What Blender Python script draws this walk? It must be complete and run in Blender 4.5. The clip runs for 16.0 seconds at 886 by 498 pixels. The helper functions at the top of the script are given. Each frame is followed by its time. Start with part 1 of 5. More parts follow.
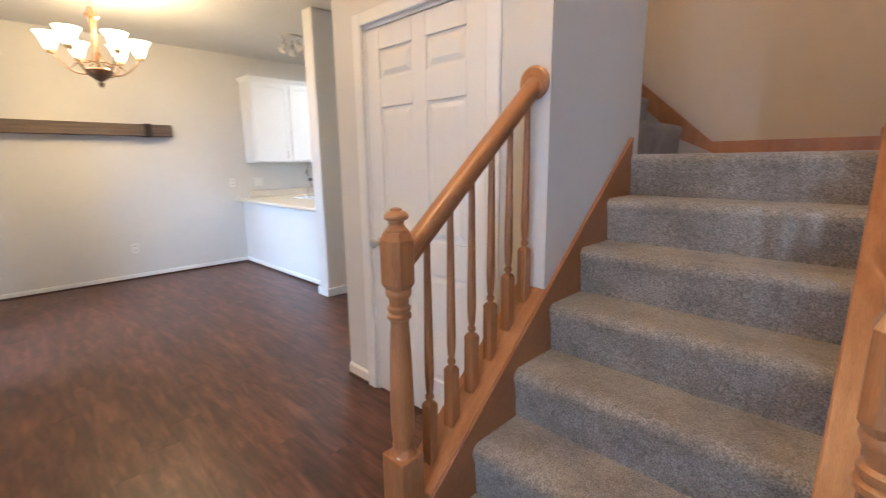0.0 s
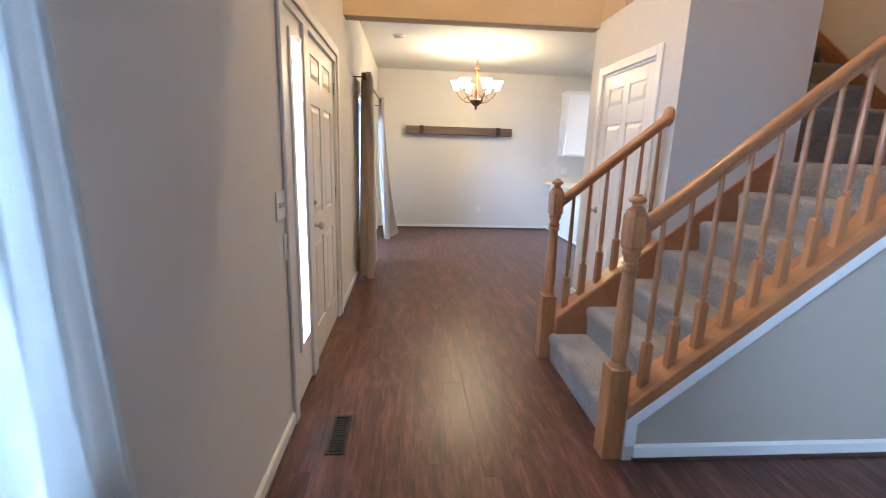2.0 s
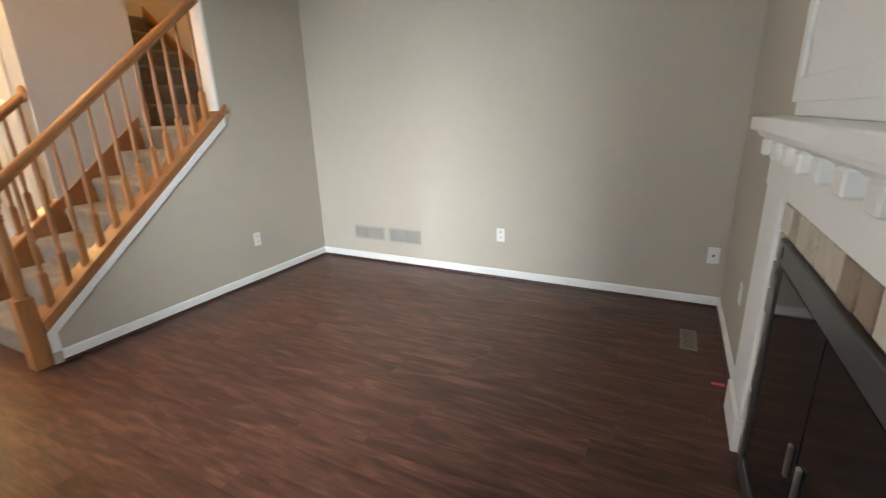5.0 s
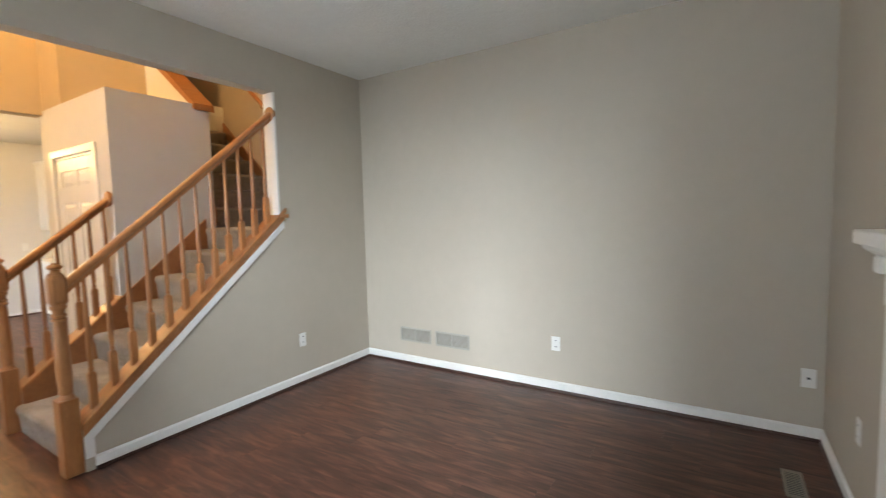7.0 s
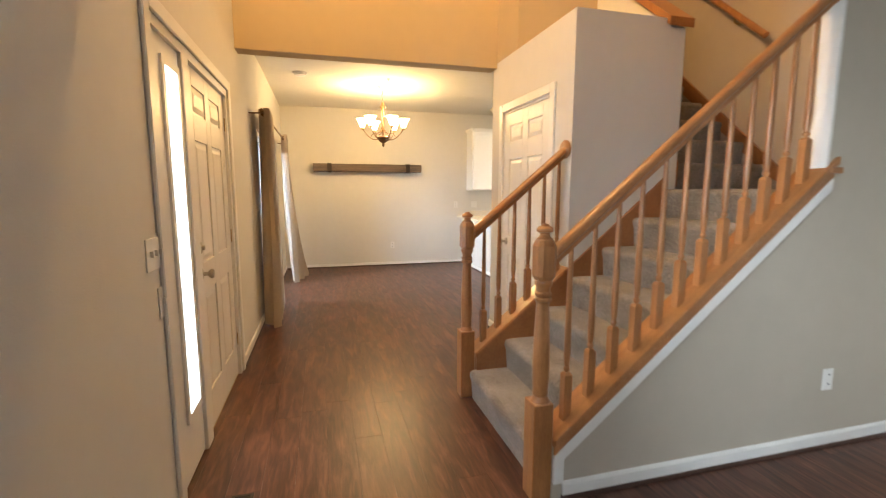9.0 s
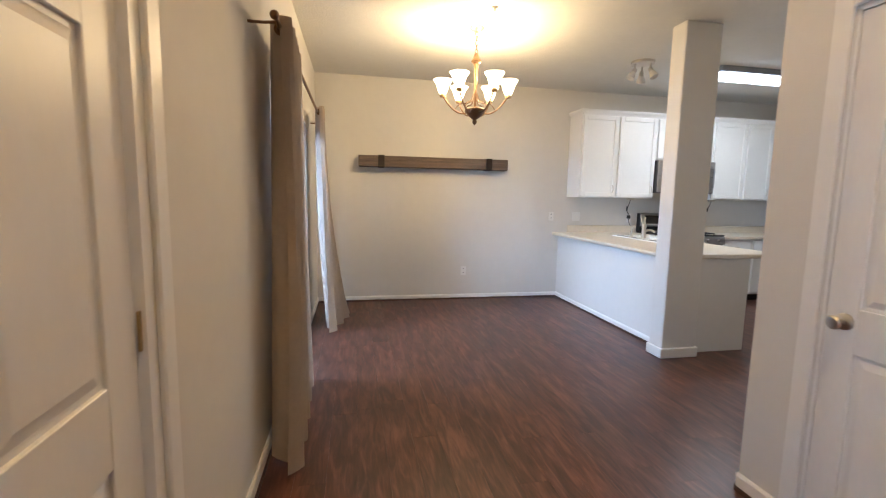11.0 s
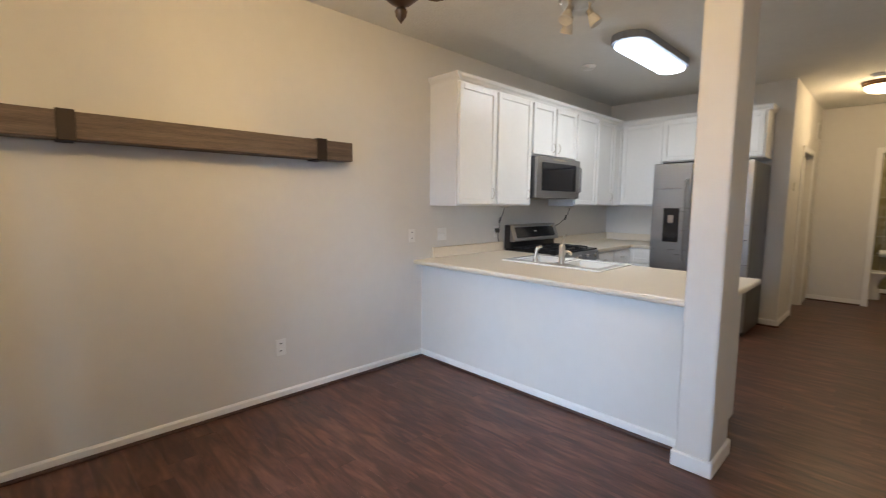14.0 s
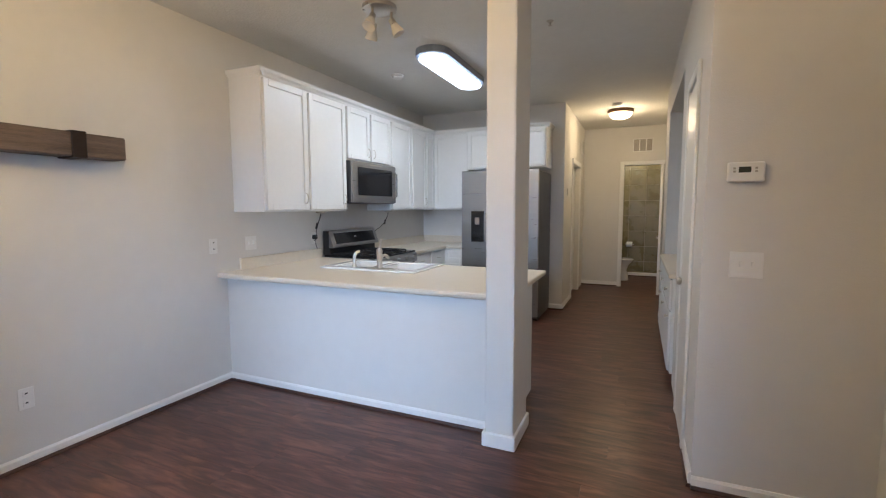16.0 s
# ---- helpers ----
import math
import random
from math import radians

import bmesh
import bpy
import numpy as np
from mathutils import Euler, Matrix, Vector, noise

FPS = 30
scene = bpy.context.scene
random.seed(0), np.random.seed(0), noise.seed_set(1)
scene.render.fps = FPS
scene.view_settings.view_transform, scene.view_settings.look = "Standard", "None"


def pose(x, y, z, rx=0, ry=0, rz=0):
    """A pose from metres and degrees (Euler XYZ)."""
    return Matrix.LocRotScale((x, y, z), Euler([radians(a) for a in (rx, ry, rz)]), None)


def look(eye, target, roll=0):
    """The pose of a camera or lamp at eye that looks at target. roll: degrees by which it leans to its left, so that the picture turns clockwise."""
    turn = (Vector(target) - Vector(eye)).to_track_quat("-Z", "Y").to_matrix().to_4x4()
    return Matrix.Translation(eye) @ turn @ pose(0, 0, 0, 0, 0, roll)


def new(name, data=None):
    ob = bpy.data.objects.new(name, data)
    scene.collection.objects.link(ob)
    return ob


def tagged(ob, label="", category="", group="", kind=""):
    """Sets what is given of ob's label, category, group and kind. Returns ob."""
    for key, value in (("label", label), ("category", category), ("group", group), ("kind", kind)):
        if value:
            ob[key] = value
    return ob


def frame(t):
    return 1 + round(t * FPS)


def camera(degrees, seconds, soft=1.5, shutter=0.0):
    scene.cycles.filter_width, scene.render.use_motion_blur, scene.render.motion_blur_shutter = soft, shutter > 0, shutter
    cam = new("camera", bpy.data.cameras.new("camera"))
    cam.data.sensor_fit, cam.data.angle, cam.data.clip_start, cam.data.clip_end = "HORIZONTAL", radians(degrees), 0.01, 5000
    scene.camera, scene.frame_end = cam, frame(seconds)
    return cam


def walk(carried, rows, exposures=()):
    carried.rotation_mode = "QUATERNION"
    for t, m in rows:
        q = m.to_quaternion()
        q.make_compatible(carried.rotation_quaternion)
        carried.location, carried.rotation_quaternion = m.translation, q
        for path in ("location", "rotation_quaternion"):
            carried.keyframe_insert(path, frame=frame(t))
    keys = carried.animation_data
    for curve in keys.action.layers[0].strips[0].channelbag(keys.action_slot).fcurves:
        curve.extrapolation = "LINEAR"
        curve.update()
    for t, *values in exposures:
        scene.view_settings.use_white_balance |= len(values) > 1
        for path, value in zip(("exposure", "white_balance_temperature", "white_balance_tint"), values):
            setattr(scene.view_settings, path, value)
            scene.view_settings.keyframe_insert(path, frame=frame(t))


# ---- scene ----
cam = camera(89.7, 16.0, soft=1.1, shutter=0.25)
PATH = [
    (0, (0.303, 0.189, 1.38), (-1.077, 1.583, 0.992), -0.7),
    (0.5, (0.713, 0.078, 1.4), (-1.046, 0.95, 1.017), 0.1),
    (1, (1.197, 0.086, 1.381), (-0.729, 0.472, 1.003), -0.3),
    (1.5, (1.736, 0.07, 1.379), (-0.214, 0.258, 0.978), 0.9),
    (2, (2.186, 0.036, 1.399), (0.238, 0.191, 0.974), 1.7),
    (2.5, (2.637, 0.051, 1.43), (0.726, 0.464, 1.005), -0.8),
    (3, (3.046, -0.041, 1.441), (1.288, 0.811, 1.013), -0.4),
    (3.5, (3.399, -0.023, 1.403), (1.849, 1.171, 0.991), -1.6),
    (4, (3.569, -0.119, 1.39), (2.23, 1.295, 0.938), -1.5),
    (4.5, (3.671, -0.098, 1.417), (2.503, 1.428, 0.863), -1.0),
    (4.7, (3.72, -0.053, 1.414), (2.648, 1.525, 0.813), -1.7),
    (5.75, (3.65, 0.0, 1.425), (3.17, 1.83, 1.03), -1.5),
    (6.8, (3.595, 0.042, 1.463), (2.692, 1.82, 1.305), -1.2),
    (7, (3.573, 0.063, 1.465), (2.505, 1.747, 1.312), -1.5),
    (7.5, (3.494, 0.064, 1.427), (2.069, 1.46, 1.275), -1.7),
    (8, (3.124, 0.058, 1.402), (1.453, 1.133, 1.176), -0.5),
    (8.5, (2.623, 0.093, 1.381), (0.843, 0.965, 1.115), -0.1),
    (9, (2.066, 0.092, 1.39), (0.152, 0.612, 1.128), 0.1),
    (9.5, (1.461, 0.053, 1.381), (-0.458, 0.557, 1.127), 2.0),
    (10, (0.858, 0.002, 1.392), (-1.09, 0.388, 1.156), 1.7),
    (10.2, (0.601, -0.035, 1.366), (-1.35, 0.338, 1.132), 1.3),
    (12.3, (-1.891, -0.105, 1.393), (-3.766, 0.541, 1.133), 0.1),
    (12.5, (-2.1, -0.104, 1.4), (-3.945, 0.621, 1.136), -0.0),
    (13, (-2.547, -0.047, 1.415), (-4.356, 0.766, 1.158), -0.7),
    (13.5, (-2.909, -0.013, 1.426), (-4.653, 0.938, 1.194), -0.4),
    (14, (-3.109, 0.006, 1.418), (-4.529, 1.399, 1.208), 0.5),
    (14.5, (-3.139, 0.037, 1.407), (-4.389, 1.585, 1.209), 1.2),
    (15, (-3.048, 0.084, 1.435), (-4.145, 1.744, 1.237), 1.2),
    (15.5, (-3.04, 0.09, 1.416), (-3.974, 1.848, 1.227), 0.5),
    (16, (-3.065, 0.101, 1.411), (-3.865, 1.925, 1.228), -0.2),
]
walk(cam, [(t, look(eye, target, roll)) for t, eye, target, roll in PATH], [(0.0, 0.36, 5500, 10), (1.0, 0.05, 5050, 10), (1.5, 0.1, 5050, 10), (2.0, 0.4, 5100, 10), (2.5, -0.16, 5500, 10), (3.0, -0.45, 6700, 10), (3.5, 0.2, 7200, 10), (4.5, 0.5, 7500, 10), (7.0, 0.48, 7300, 10), (8.0, 0.46, 7000, 10), (9.0, 0.38, 7300, 10), (9.6, 0.12, 6400, 10), (10.2, 0.06, 5650, 10), (12.5, -0.24, 5550, 10), (13.4, -0.32, 5750, 10), (14.0, -0.36, 5950, 10), (15.0, -0.36, 5500, 10), (16.0, -0.34, 5450, 10)])

# ---- world, sun, large lights ----
world = bpy.data.worlds.new("sky")
scene.world = world
world.use_nodes = True
wn = world.node_tree
sky = wn.nodes.new("ShaderNodeTexSky")
sky.sky_type = "NISHITA"
sky.sun_disc = False
sky.sun_elevation = radians(48)
sky.sun_rotation = radians(20)
wn.nodes["Background"].inputs[1].default_value = 0.12
wn.links.new(sky.outputs[0], wn.nodes["Background"].inputs[0])
sun_data = bpy.data.lights.new("sun", "SUN")
sun_data.energy, sun_data.angle, sun_data.color = 2.0, radians(0.5), (1.0, 0.95, 0.88)
sun_ob = new("sun", sun_data)
sun_ob.matrix_world = look((0, 8, 9), (1, 0, 0))


def area_lamp(name, eye, target, w, h, watts, color):
    d = bpy.data.lights.new(name, "AREA")
    d.shape, d.size, d.size_y, d.energy, d.color = "RECTANGLE", w, h, watts, color
    ob = new(name, d)
    ob.matrix_world = look(eye, target)
    return ob


def point_lamp(name, at, watts, color, radius):
    d = bpy.data.lights.new(name, "POINT")
    d.energy, d.color, d.shadow_soft_size = watts, color, radius
    ob = new(name, d)
    ob.location = at
    return ob


DAY = (0.66, 0.81, 1.0)
WARM = (1.0, 0.66, 0.30)
area_lamp("window_daylight", (2.25, -1.05, 1.22), (1.9, 1.5, 0.9), 1.9, 2.76, 92, DAY)
wl = area_lamp("window_skylight", (2.95, -2.6, 2.25), (1.3, 3.2, 0.45), 0.8, 1.0, 180, DAY)
wl.data.spread = radians(130)
area_lamp("sidelight_daylight", (-0.75, -1.0, 1.15), (-0.75, 1.0, 1.15), 1.9, 2.3, 140, DAY)
sl_lamp = area_lamp("slider_daylight", (-3.55, -2.6, 1.95), (-5.0, 1.9, 0.6), 1.7, 1.3, 67, (0.56, 0.74, 1.0))
sl_lamp.data.spread = radians(96)

# ---- materials ----


def material(name, color, rough=0.5, metal=0.0, scale=6.0, vary=0.08, bump=0.0, bump_scale=60.0, stretch=(1, 1, 1), color2=None, rand=0.0, coat=0.0, spec=0.5):
    """Base colour broken up by broad and fine noise, with fine relief."""
    m = bpy.data.materials.new(name)
    m.use_nodes = True
    nt = m.node_tree
    b = nt.nodes["Principled BSDF"]
    tc = nt.nodes.new("ShaderNodeTexCoord")
    mp = nt.nodes.new("ShaderNodeMapping")
    mp.inputs["Scale"].default_value = stretch
    nt.links.new(tc.outputs["Object"], mp.inputs[0])
    n1 = nt.nodes.new("ShaderNodeTexNoise")
    n1.inputs["Scale"].default_value, n1.inputs["Detail"].default_value = scale, 5
    n2 = nt.nodes.new("ShaderNodeTexNoise")
    n2.inputs["Scale"].default_value, n2.inputs["Detail"].default_value = scale * 9, 4
    mix = nt.nodes.new("ShaderNodeMix")
    mix.data_type = "RGBA"
    add = nt.nodes.new("ShaderNodeMath")
    add.operation = "MULTIPLY_ADD"
    add.inputs[1].default_value = 0.6
    half = nt.nodes.new("ShaderNodeMath")
    half.operation = "MULTIPLY"
    half.inputs[1].default_value = 0.4
    for n in (n1, n2):
        nt.links.new(mp.outputs[0], n.inputs["Vector"])
    nt.links.new(n2.outputs["Fac"], half.inputs[0])
    nt.links.new(n1.outputs["Fac"], add.inputs[0])
    nt.links.new(half.outputs[0], add.inputs[2])
    fac = add.outputs[0]
    if rand:
        oi = nt.nodes.new("ShaderNodeObjectInfo")
        ra = nt.nodes.new("ShaderNodeMath")
        ra.operation = "MULTIPLY_ADD"
        ra.inputs[1].default_value = rand
        nt.links.new(oi.outputs["Random"], ra.inputs[0])
        sub = nt.nodes.new("ShaderNodeMath")
        sub.operation = "SUBTRACT"
        sub.inputs[1].default_value = rand / 2
        nt.links.new(fac, sub.inputs[0])
        nt.links.new(sub.outputs[0], ra.inputs[2])
        fac = ra.outputs[0]
        shift = nt.nodes.new("ShaderNodeMath")
        shift.operation = "MULTIPLY"
        shift.inputs[1].default_value = 57.0
        nt.links.new(oi.outputs["Random"], shift.inputs[0])
        nt.links.new(shift.outputs[0], mp.inputs["Location"])
    ramp = nt.nodes.new("ShaderNodeMapRange")
    ramp.inputs[1].default_value, ramp.inputs[2].default_value = 0.3, 0.7
    nt.links.new(fac, ramp.inputs[0])
    nt.links.new(ramp.outputs[0], mix.inputs[0])
    dark = color2 or tuple(c * (1 - vary) for c in color)
    lite = color if color2 else tuple(min(1, c * (1 + vary * 0.6)) for c in color)
    mix.inputs[6].default_value = (*dark, 1)
    mix.inputs[7].default_value = (*lite, 1)
    nt.links.new(mix.outputs[2], b.inputs["Base Color"])
    b.inputs["Metallic"].default_value = metal
    b.inputs["Specular IOR Level"].default_value = spec
    rr = nt.nodes.new("ShaderNodeMapRange")
    rr.inputs[3].default_value, rr.inputs[4].default_value = max(0.02, rough - 0.07), min(1, rough + 0.07)
    nt.links.new(n1.outputs["Fac"], rr.inputs[0])
    nt.links.new(rr.outputs[0], b.inputs["Roughness"])
    b.inputs["Coat Weight"].default_value = coat
    b.inputs["Coat Roughness"].default_value = 0.25
    if bump:
        n3 = nt.nodes.new("ShaderNodeTexNoise")
        n3.inputs["Scale"].default_value, n3.inputs["Detail"].default_value = bump_scale, 3
        nt.links.new(mp.outputs[0], n3.inputs["Vector"])
        bp = nt.nodes.new("ShaderNodeBump")
        bp.inputs["Strength"].default_value, bp.inputs["Distance"].default_value = bump, 0.004
        nt.links.new(n3.outputs["Fac"], bp.inputs["Height"])
        nt.links.new(bp.outputs[0], b.inputs["Normal"])
    return m


def plank_material():
    """Reddish brown wood-print planks: wavy long grain, darker figure, a tone for each plank."""
    m = bpy.data.materials.new("vinyl_plank")
    m.use_nodes = True
    nt = m.node_tree
    b = nt.nodes["Principled BSDF"]

    def math_node(op, a, c, d=None):
        n = nt.nodes.new("ShaderNodeMath")
        n.operation = op
        for k, v in enumerate((a, c, d)):
            if v is None:
                continue
            if isinstance(v, (int, float)):
                n.inputs[k].default_value = v
            else:
                nt.links.new(v, n.inputs[k])
        return n.outputs[0]

    tc = nt.nodes.new("ShaderNodeTexCoord")
    oi = nt.nodes.new("ShaderNodeObjectInfo")
    ge = nt.nodes.new("ShaderNodeNewGeometry")
    each = math_node("FRACT", math_node("ADD", oi.outputs["Random"], ge.outputs["Random Per Island"]), 0.0)
    shift = math_node("MULTIPLY", each, 57.0)

    def noise(stretch, scale, detail, wave):
        mp = nt.nodes.new("ShaderNodeMapping")
        mp.inputs["Scale"].default_value = stretch
        nt.links.new(tc.outputs["Object"], mp.inputs[0])
        nt.links.new(shift, mp.inputs["Location"])
        n = nt.nodes.new("ShaderNodeTexNoise")
        n.inputs["Scale"].default_value, n.inputs["Detail"].default_value = scale, detail
        n.inputs["Distortion"].default_value = wave
        nt.links.new(mp.outputs[0], n.inputs["Vector"])
        return n.outputs["Fac"]

    figure = noise((1.0, 5.5, 5.5), 3.4, 5, 0.8)
    grain = noise((1.0, 8.0, 8.0), 7.0, 5, 0.6)
    pore = noise((1.0, 16.0, 16.0), 24.0, 3, 0.0)
    mixed = math_node("MULTIPLY_ADD", figure, 0.62, math_node("MULTIPLY_ADD", grain, 0.31, math_node("MULTIPLY", pore, 0.07)))
    mixed = math_node("ADD", mixed, math_node("MULTIPLY_ADD", each, 0.05, -0.025))
    ramp = nt.nodes.new("ShaderNodeValToRGB")
    cr = ramp.color_ramp
    cr.elements[0].position, cr.elements[0].color = 0.34, (0.035, 0.0145, 0.0092, 1)
    cr.elements[1].position, cr.elements[1].color = 0.66, (0.180, 0.077, 0.050, 1)
    e = cr.elements.new(0.46)
    e.color = (0.070, 0.028, 0.0185, 1)
    e = cr.elements.new(0.55)
    e.color = (0.112, 0.0455, 0.0295, 1)
    nt.links.new(mixed, ramp.inputs[0])
    nt.links.new(ramp.outputs[0], b.inputs["Base Color"])
    rough = math_node("MULTIPLY_ADD", grain, 0.18, 0.27)
    nt.links.new(rough, b.inputs["Roughness"])
    b.inputs["Specular IOR Level"].default_value = 0.42
    bp = nt.nodes.new("ShaderNodeBump")
    bp.inputs["Strength"].default_value, bp.inputs["Distance"].default_value = 0.22, 0.003
    nt.links.new(grain, bp.inputs["Height"])
    nt.links.new(bp.outputs[0], b.inputs["Normal"])
    return m


def carpet_material():
    """Grey-brown cut pile: fibre speckle, and soft trodden patches."""
    m = material("carpet", (0.375, 0.33, 0.295), 0.97, scale=5.5, color2=(0.168, 0.144, 0.123), bump=1.0, bump_scale=210, spec=0.08)
    nt = m.node_tree
    b = nt.nodes["Principled BSDF"]
    patch = b.inputs["Base Color"].links[0].from_socket
    tc = nt.nodes.new("ShaderNodeTexCoord")
    fib = nt.nodes.new("ShaderNodeTexNoise")
    fib.inputs["Scale"].default_value, fib.inputs["Detail"].default_value = 170, 2
    nt.links.new(tc.outputs["Object"], fib.inputs["Vector"])
    mr = nt.nodes.new("ShaderNodeMapRange")
    mr.inputs[1].default_value, mr.inputs[2].default_value = 0.3, 0.7
    mr.inputs[3].default_value, mr.inputs[4].default_value = 0.55, 1.25
    nt.links.new(fib.outputs["Fac"], mr.inputs[0])
    mul = nt.nodes.new("ShaderNodeMix")
    mul.data_type, mul.blend_type = "RGBA", "MULTIPLY"
    mul.inputs[0].default_value = 1.0
    nt.links.new(patch, mul.inputs[6])
    nt.links.new(mr.outputs[0], mul.inputs[7])
    nt.links.new(mul.outputs[2], b.inputs["Base Color"])
    b.inputs["Sheen Weight"].default_value = 0.25
    return m


def glowing(name, color, strength):
    m = bpy.data.materials.new(name)
    m.use_nodes = True
    b = m.node_tree.nodes["Principled BSDF"]
    b.inputs["Base Color"].default_value = (0.8, 0.78, 0.72, 1)
    b.inputs["Emission Color"].default_value = (*color, 1)
    b.inputs["Emission Strength"].default_value = strength
    return m


def glass(name, tint=(1, 1, 1), rough=0.0):
    m = bpy.data.materials.new(name)
    m.use_nodes = True
    b = m.node_tree.nodes["Principled BSDF"]
    b.inputs["Base Color"].default_value = (*tint, 1)
    b.inputs["Transmission Weight"].default_value = 1.0
    b.inputs["Roughness"].default_value = rough
    b.inputs["IOR"].default_value = 1.05
    return m


PAINT = material("wall_paint", (0.66, 0.64, 0.60), 0.75, scale=1.2, vary=0.04, bump=0.25, bump_scale=170)
GREIGE = material("living_paint", (0.47, 0.415, 0.338), 0.78, scale=1.2, vary=0.04, bump=0.25, bump_scale=170)
UPPER = material("tan_paint", (0.53, 0.41, 0.265), 0.78, scale=1.0, vary=0.05, bump=0.25, bump_scale=170)
# tan of the landing wall, darkened: its shade is put into the colour
LANDSHADE = material("shaded_landing_paint", (0.43, 0.35, 0.275), 0.78, scale=1.0, vary=0.05, bump=0.25, bump_scale=170)
CEIL = material("ceiling_texture", (0.72, 0.71, 0.67), 0.9, scale=2.0, vary=0.05, bump=1.0, bump_scale=55)
TRIM = material("white_trim", (0.78, 0.77, 0.74), 0.38, scale=3, vary=0.04, bump=0.05, bump_scale=90)
DOORP = material("door_paint", (0.76, 0.74, 0.70), 0.35, scale=3, vary=0.04, bump=0.12, bump_scale=120, stretch=(4, 4, 1))
OAK = material("oak", (0.44, 0.195, 0.072), 0.33, scale=5, bump=0.12, bump_scale=40, stretch=(6, 6, 0.9), color2=(0.25, 0.098, 0.033), coat=0.25)
OAKR = material("oak_sloped", (0.43, 0.185, 0.068), 0.33, scale=5, bump=0.12, bump_scale=40, stretch=(7, 1.2, 1.2), color2=(0.25, 0.098, 0.033), coat=0.25)
OAKD = material("oak_skirt", (0.37, 0.155, 0.058), 0.38, scale=5, bump=0.12, bump_scale=40, stretch=(6, 1.2, 1.2), color2=(0.25, 0.095, 0.033), coat=0.15)
FLOORM = plank_material()
GROUTM = material("plank_joint", (0.052, 0.022, 0.013), 0.6)
CARPET = carpet_material()
STEEL = material("stainless", (0.37, 0.365, 0.36), 0.30, 0.9, scale=4, vary=0.06, bump=0.03, stretch=(1, 1, 20))
DARKST = material("black_stainless", (0.12, 0.122, 0.128), 0.30, 0.75, scale=4, vary=0.08)
NICKEL = material("brushed_nickel", (0.55, 0.51, 0.45), 0.3, 1.0, scale=20, vary=0.08)
BRONZE = material("bronze", (0.20, 0.115, 0.06), 0.4, 0.8, scale=20, vary=0.15)
BRASS = material("satin_brass", (0.46, 0.33, 0.17), 0.35, 0.9, scale=20, vary=0.1)
BLACKM = material("black_plastic", (0.016, 0.016, 0.018), 0.35, scale=10)
BLACKG = material("black_glass", (0.010, 0.010, 0.012), 0.08, scale=3)
LAMIN = material("laminate", (0.66, 0.585, 0.47), 0.35, scale=30, vary=0.07)
CABW = material("cabinet_white", (0.80, 0.795, 0.77), 0.32, scale=3, vary=0.03)
PORC = material("porcelain", (0.82, 0.82, 0.80), 0.12, scale=2, vary=0.02, coat=0.4)
PLASTIC = material("white_plastic", (0.76, 0.75, 0.72), 0.35, scale=8, vary=0.03)
VENTM = material("vent_metal", (0.37, 0.355, 0.31), 0.45, scale=8, vary=0.05)
REGM = material("register_metal", (0.30, 0.27, 0.23), 0.45, 0.4, scale=8, vary=0.1)
SHELFW = material("barn_wood", (0.17, 0.12, 0.088), 0.66, scale=3.5, bump=0.6, bump_scale=22, stretch=(12, 0.7, 12), color2=(0.05, 0.034, 0.025))
IRON = material("iron_strap", (0.035, 0.024, 0.019), 0.5, 0.6, scale=12, vary=0.2)
DRAPE = material("drape", (0.53, 0.44, 0.355), 0.72, scale=5, vary=0.1, bump=0.35, bump_scale=300)
SHEER = material("sheer_fabric", (0.78, 0.78, 0.76), 0.8, scale=4, vary=0.05, bump=0.4, bump_scale=220)
TILEB = material("bath_tile", (0.25, 0.21, 0.10), 0.28, scale=4, color2=(0.16, 0.13, 0.06), rand=0.2)
GROUT = material("grout", (0.40, 0.36, 0.25), 0.8)
STONE = material("mosaic_stone", (0.50, 0.44, 0.36), 0.5, scale=9, color2=(0.24, 0.17, 0.12), rand=0.9, bump=0.2)
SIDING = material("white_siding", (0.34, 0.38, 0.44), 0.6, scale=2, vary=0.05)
SHOEM = material("dark_shoe", (0.06, 0.026, 0.018), 0.45, scale=5, vary=0.3)
PINK = material("pink_plastic", (0.75, 0.12, 0.16), 0.4)
SCREEN = material("screen", (0.05, 0.055, 0.045), 0.2)
GRASS = material("lawn", (0.09, 0.12, 0.05), 0.9, scale=0.6, color2=(0.05, 0.08, 0.03), bump=0.5)
CONC = material("concrete", (0.42, 0.41, 0.39), 0.85, scale=3, vary=0.12, bump=0.3)
BULB = glowing("frosted_shade_lit", (1.0, 0.72, 0.36), 13.0)
TUBE = glowing("diffuser_lit", (0.86, 0.92, 1.0), 9.0)
HALLG = glowing("hall_shade_lit", (1.0, 0.74, 0.42), 7.0)
FROST = material("frosted_glass", (0.66, 0.62, 0.55), 0.3, scale=6)
PANE = glass("window_glass")

# translucent cloth for the sheer
nt = SHEER.node_tree
tr = nt.nodes.new("ShaderNodeBsdfTranslucent")
tr.inputs[0].default_value = (0.85, 0.86, 0.86, 1)
mx = nt.nodes.new("ShaderNodeMixShader")
mx.inputs[0].default_value = 0.72
nt.links.new(nt.nodes["Principled BSDF"].outputs[0], mx.inputs[1])
nt.links.new(tr.outputs[0], mx.inputs[2])
nt.links.new(mx.outputs[0], nt.nodes["Material Output"].inputs[0])

# ---- mesh tools ----


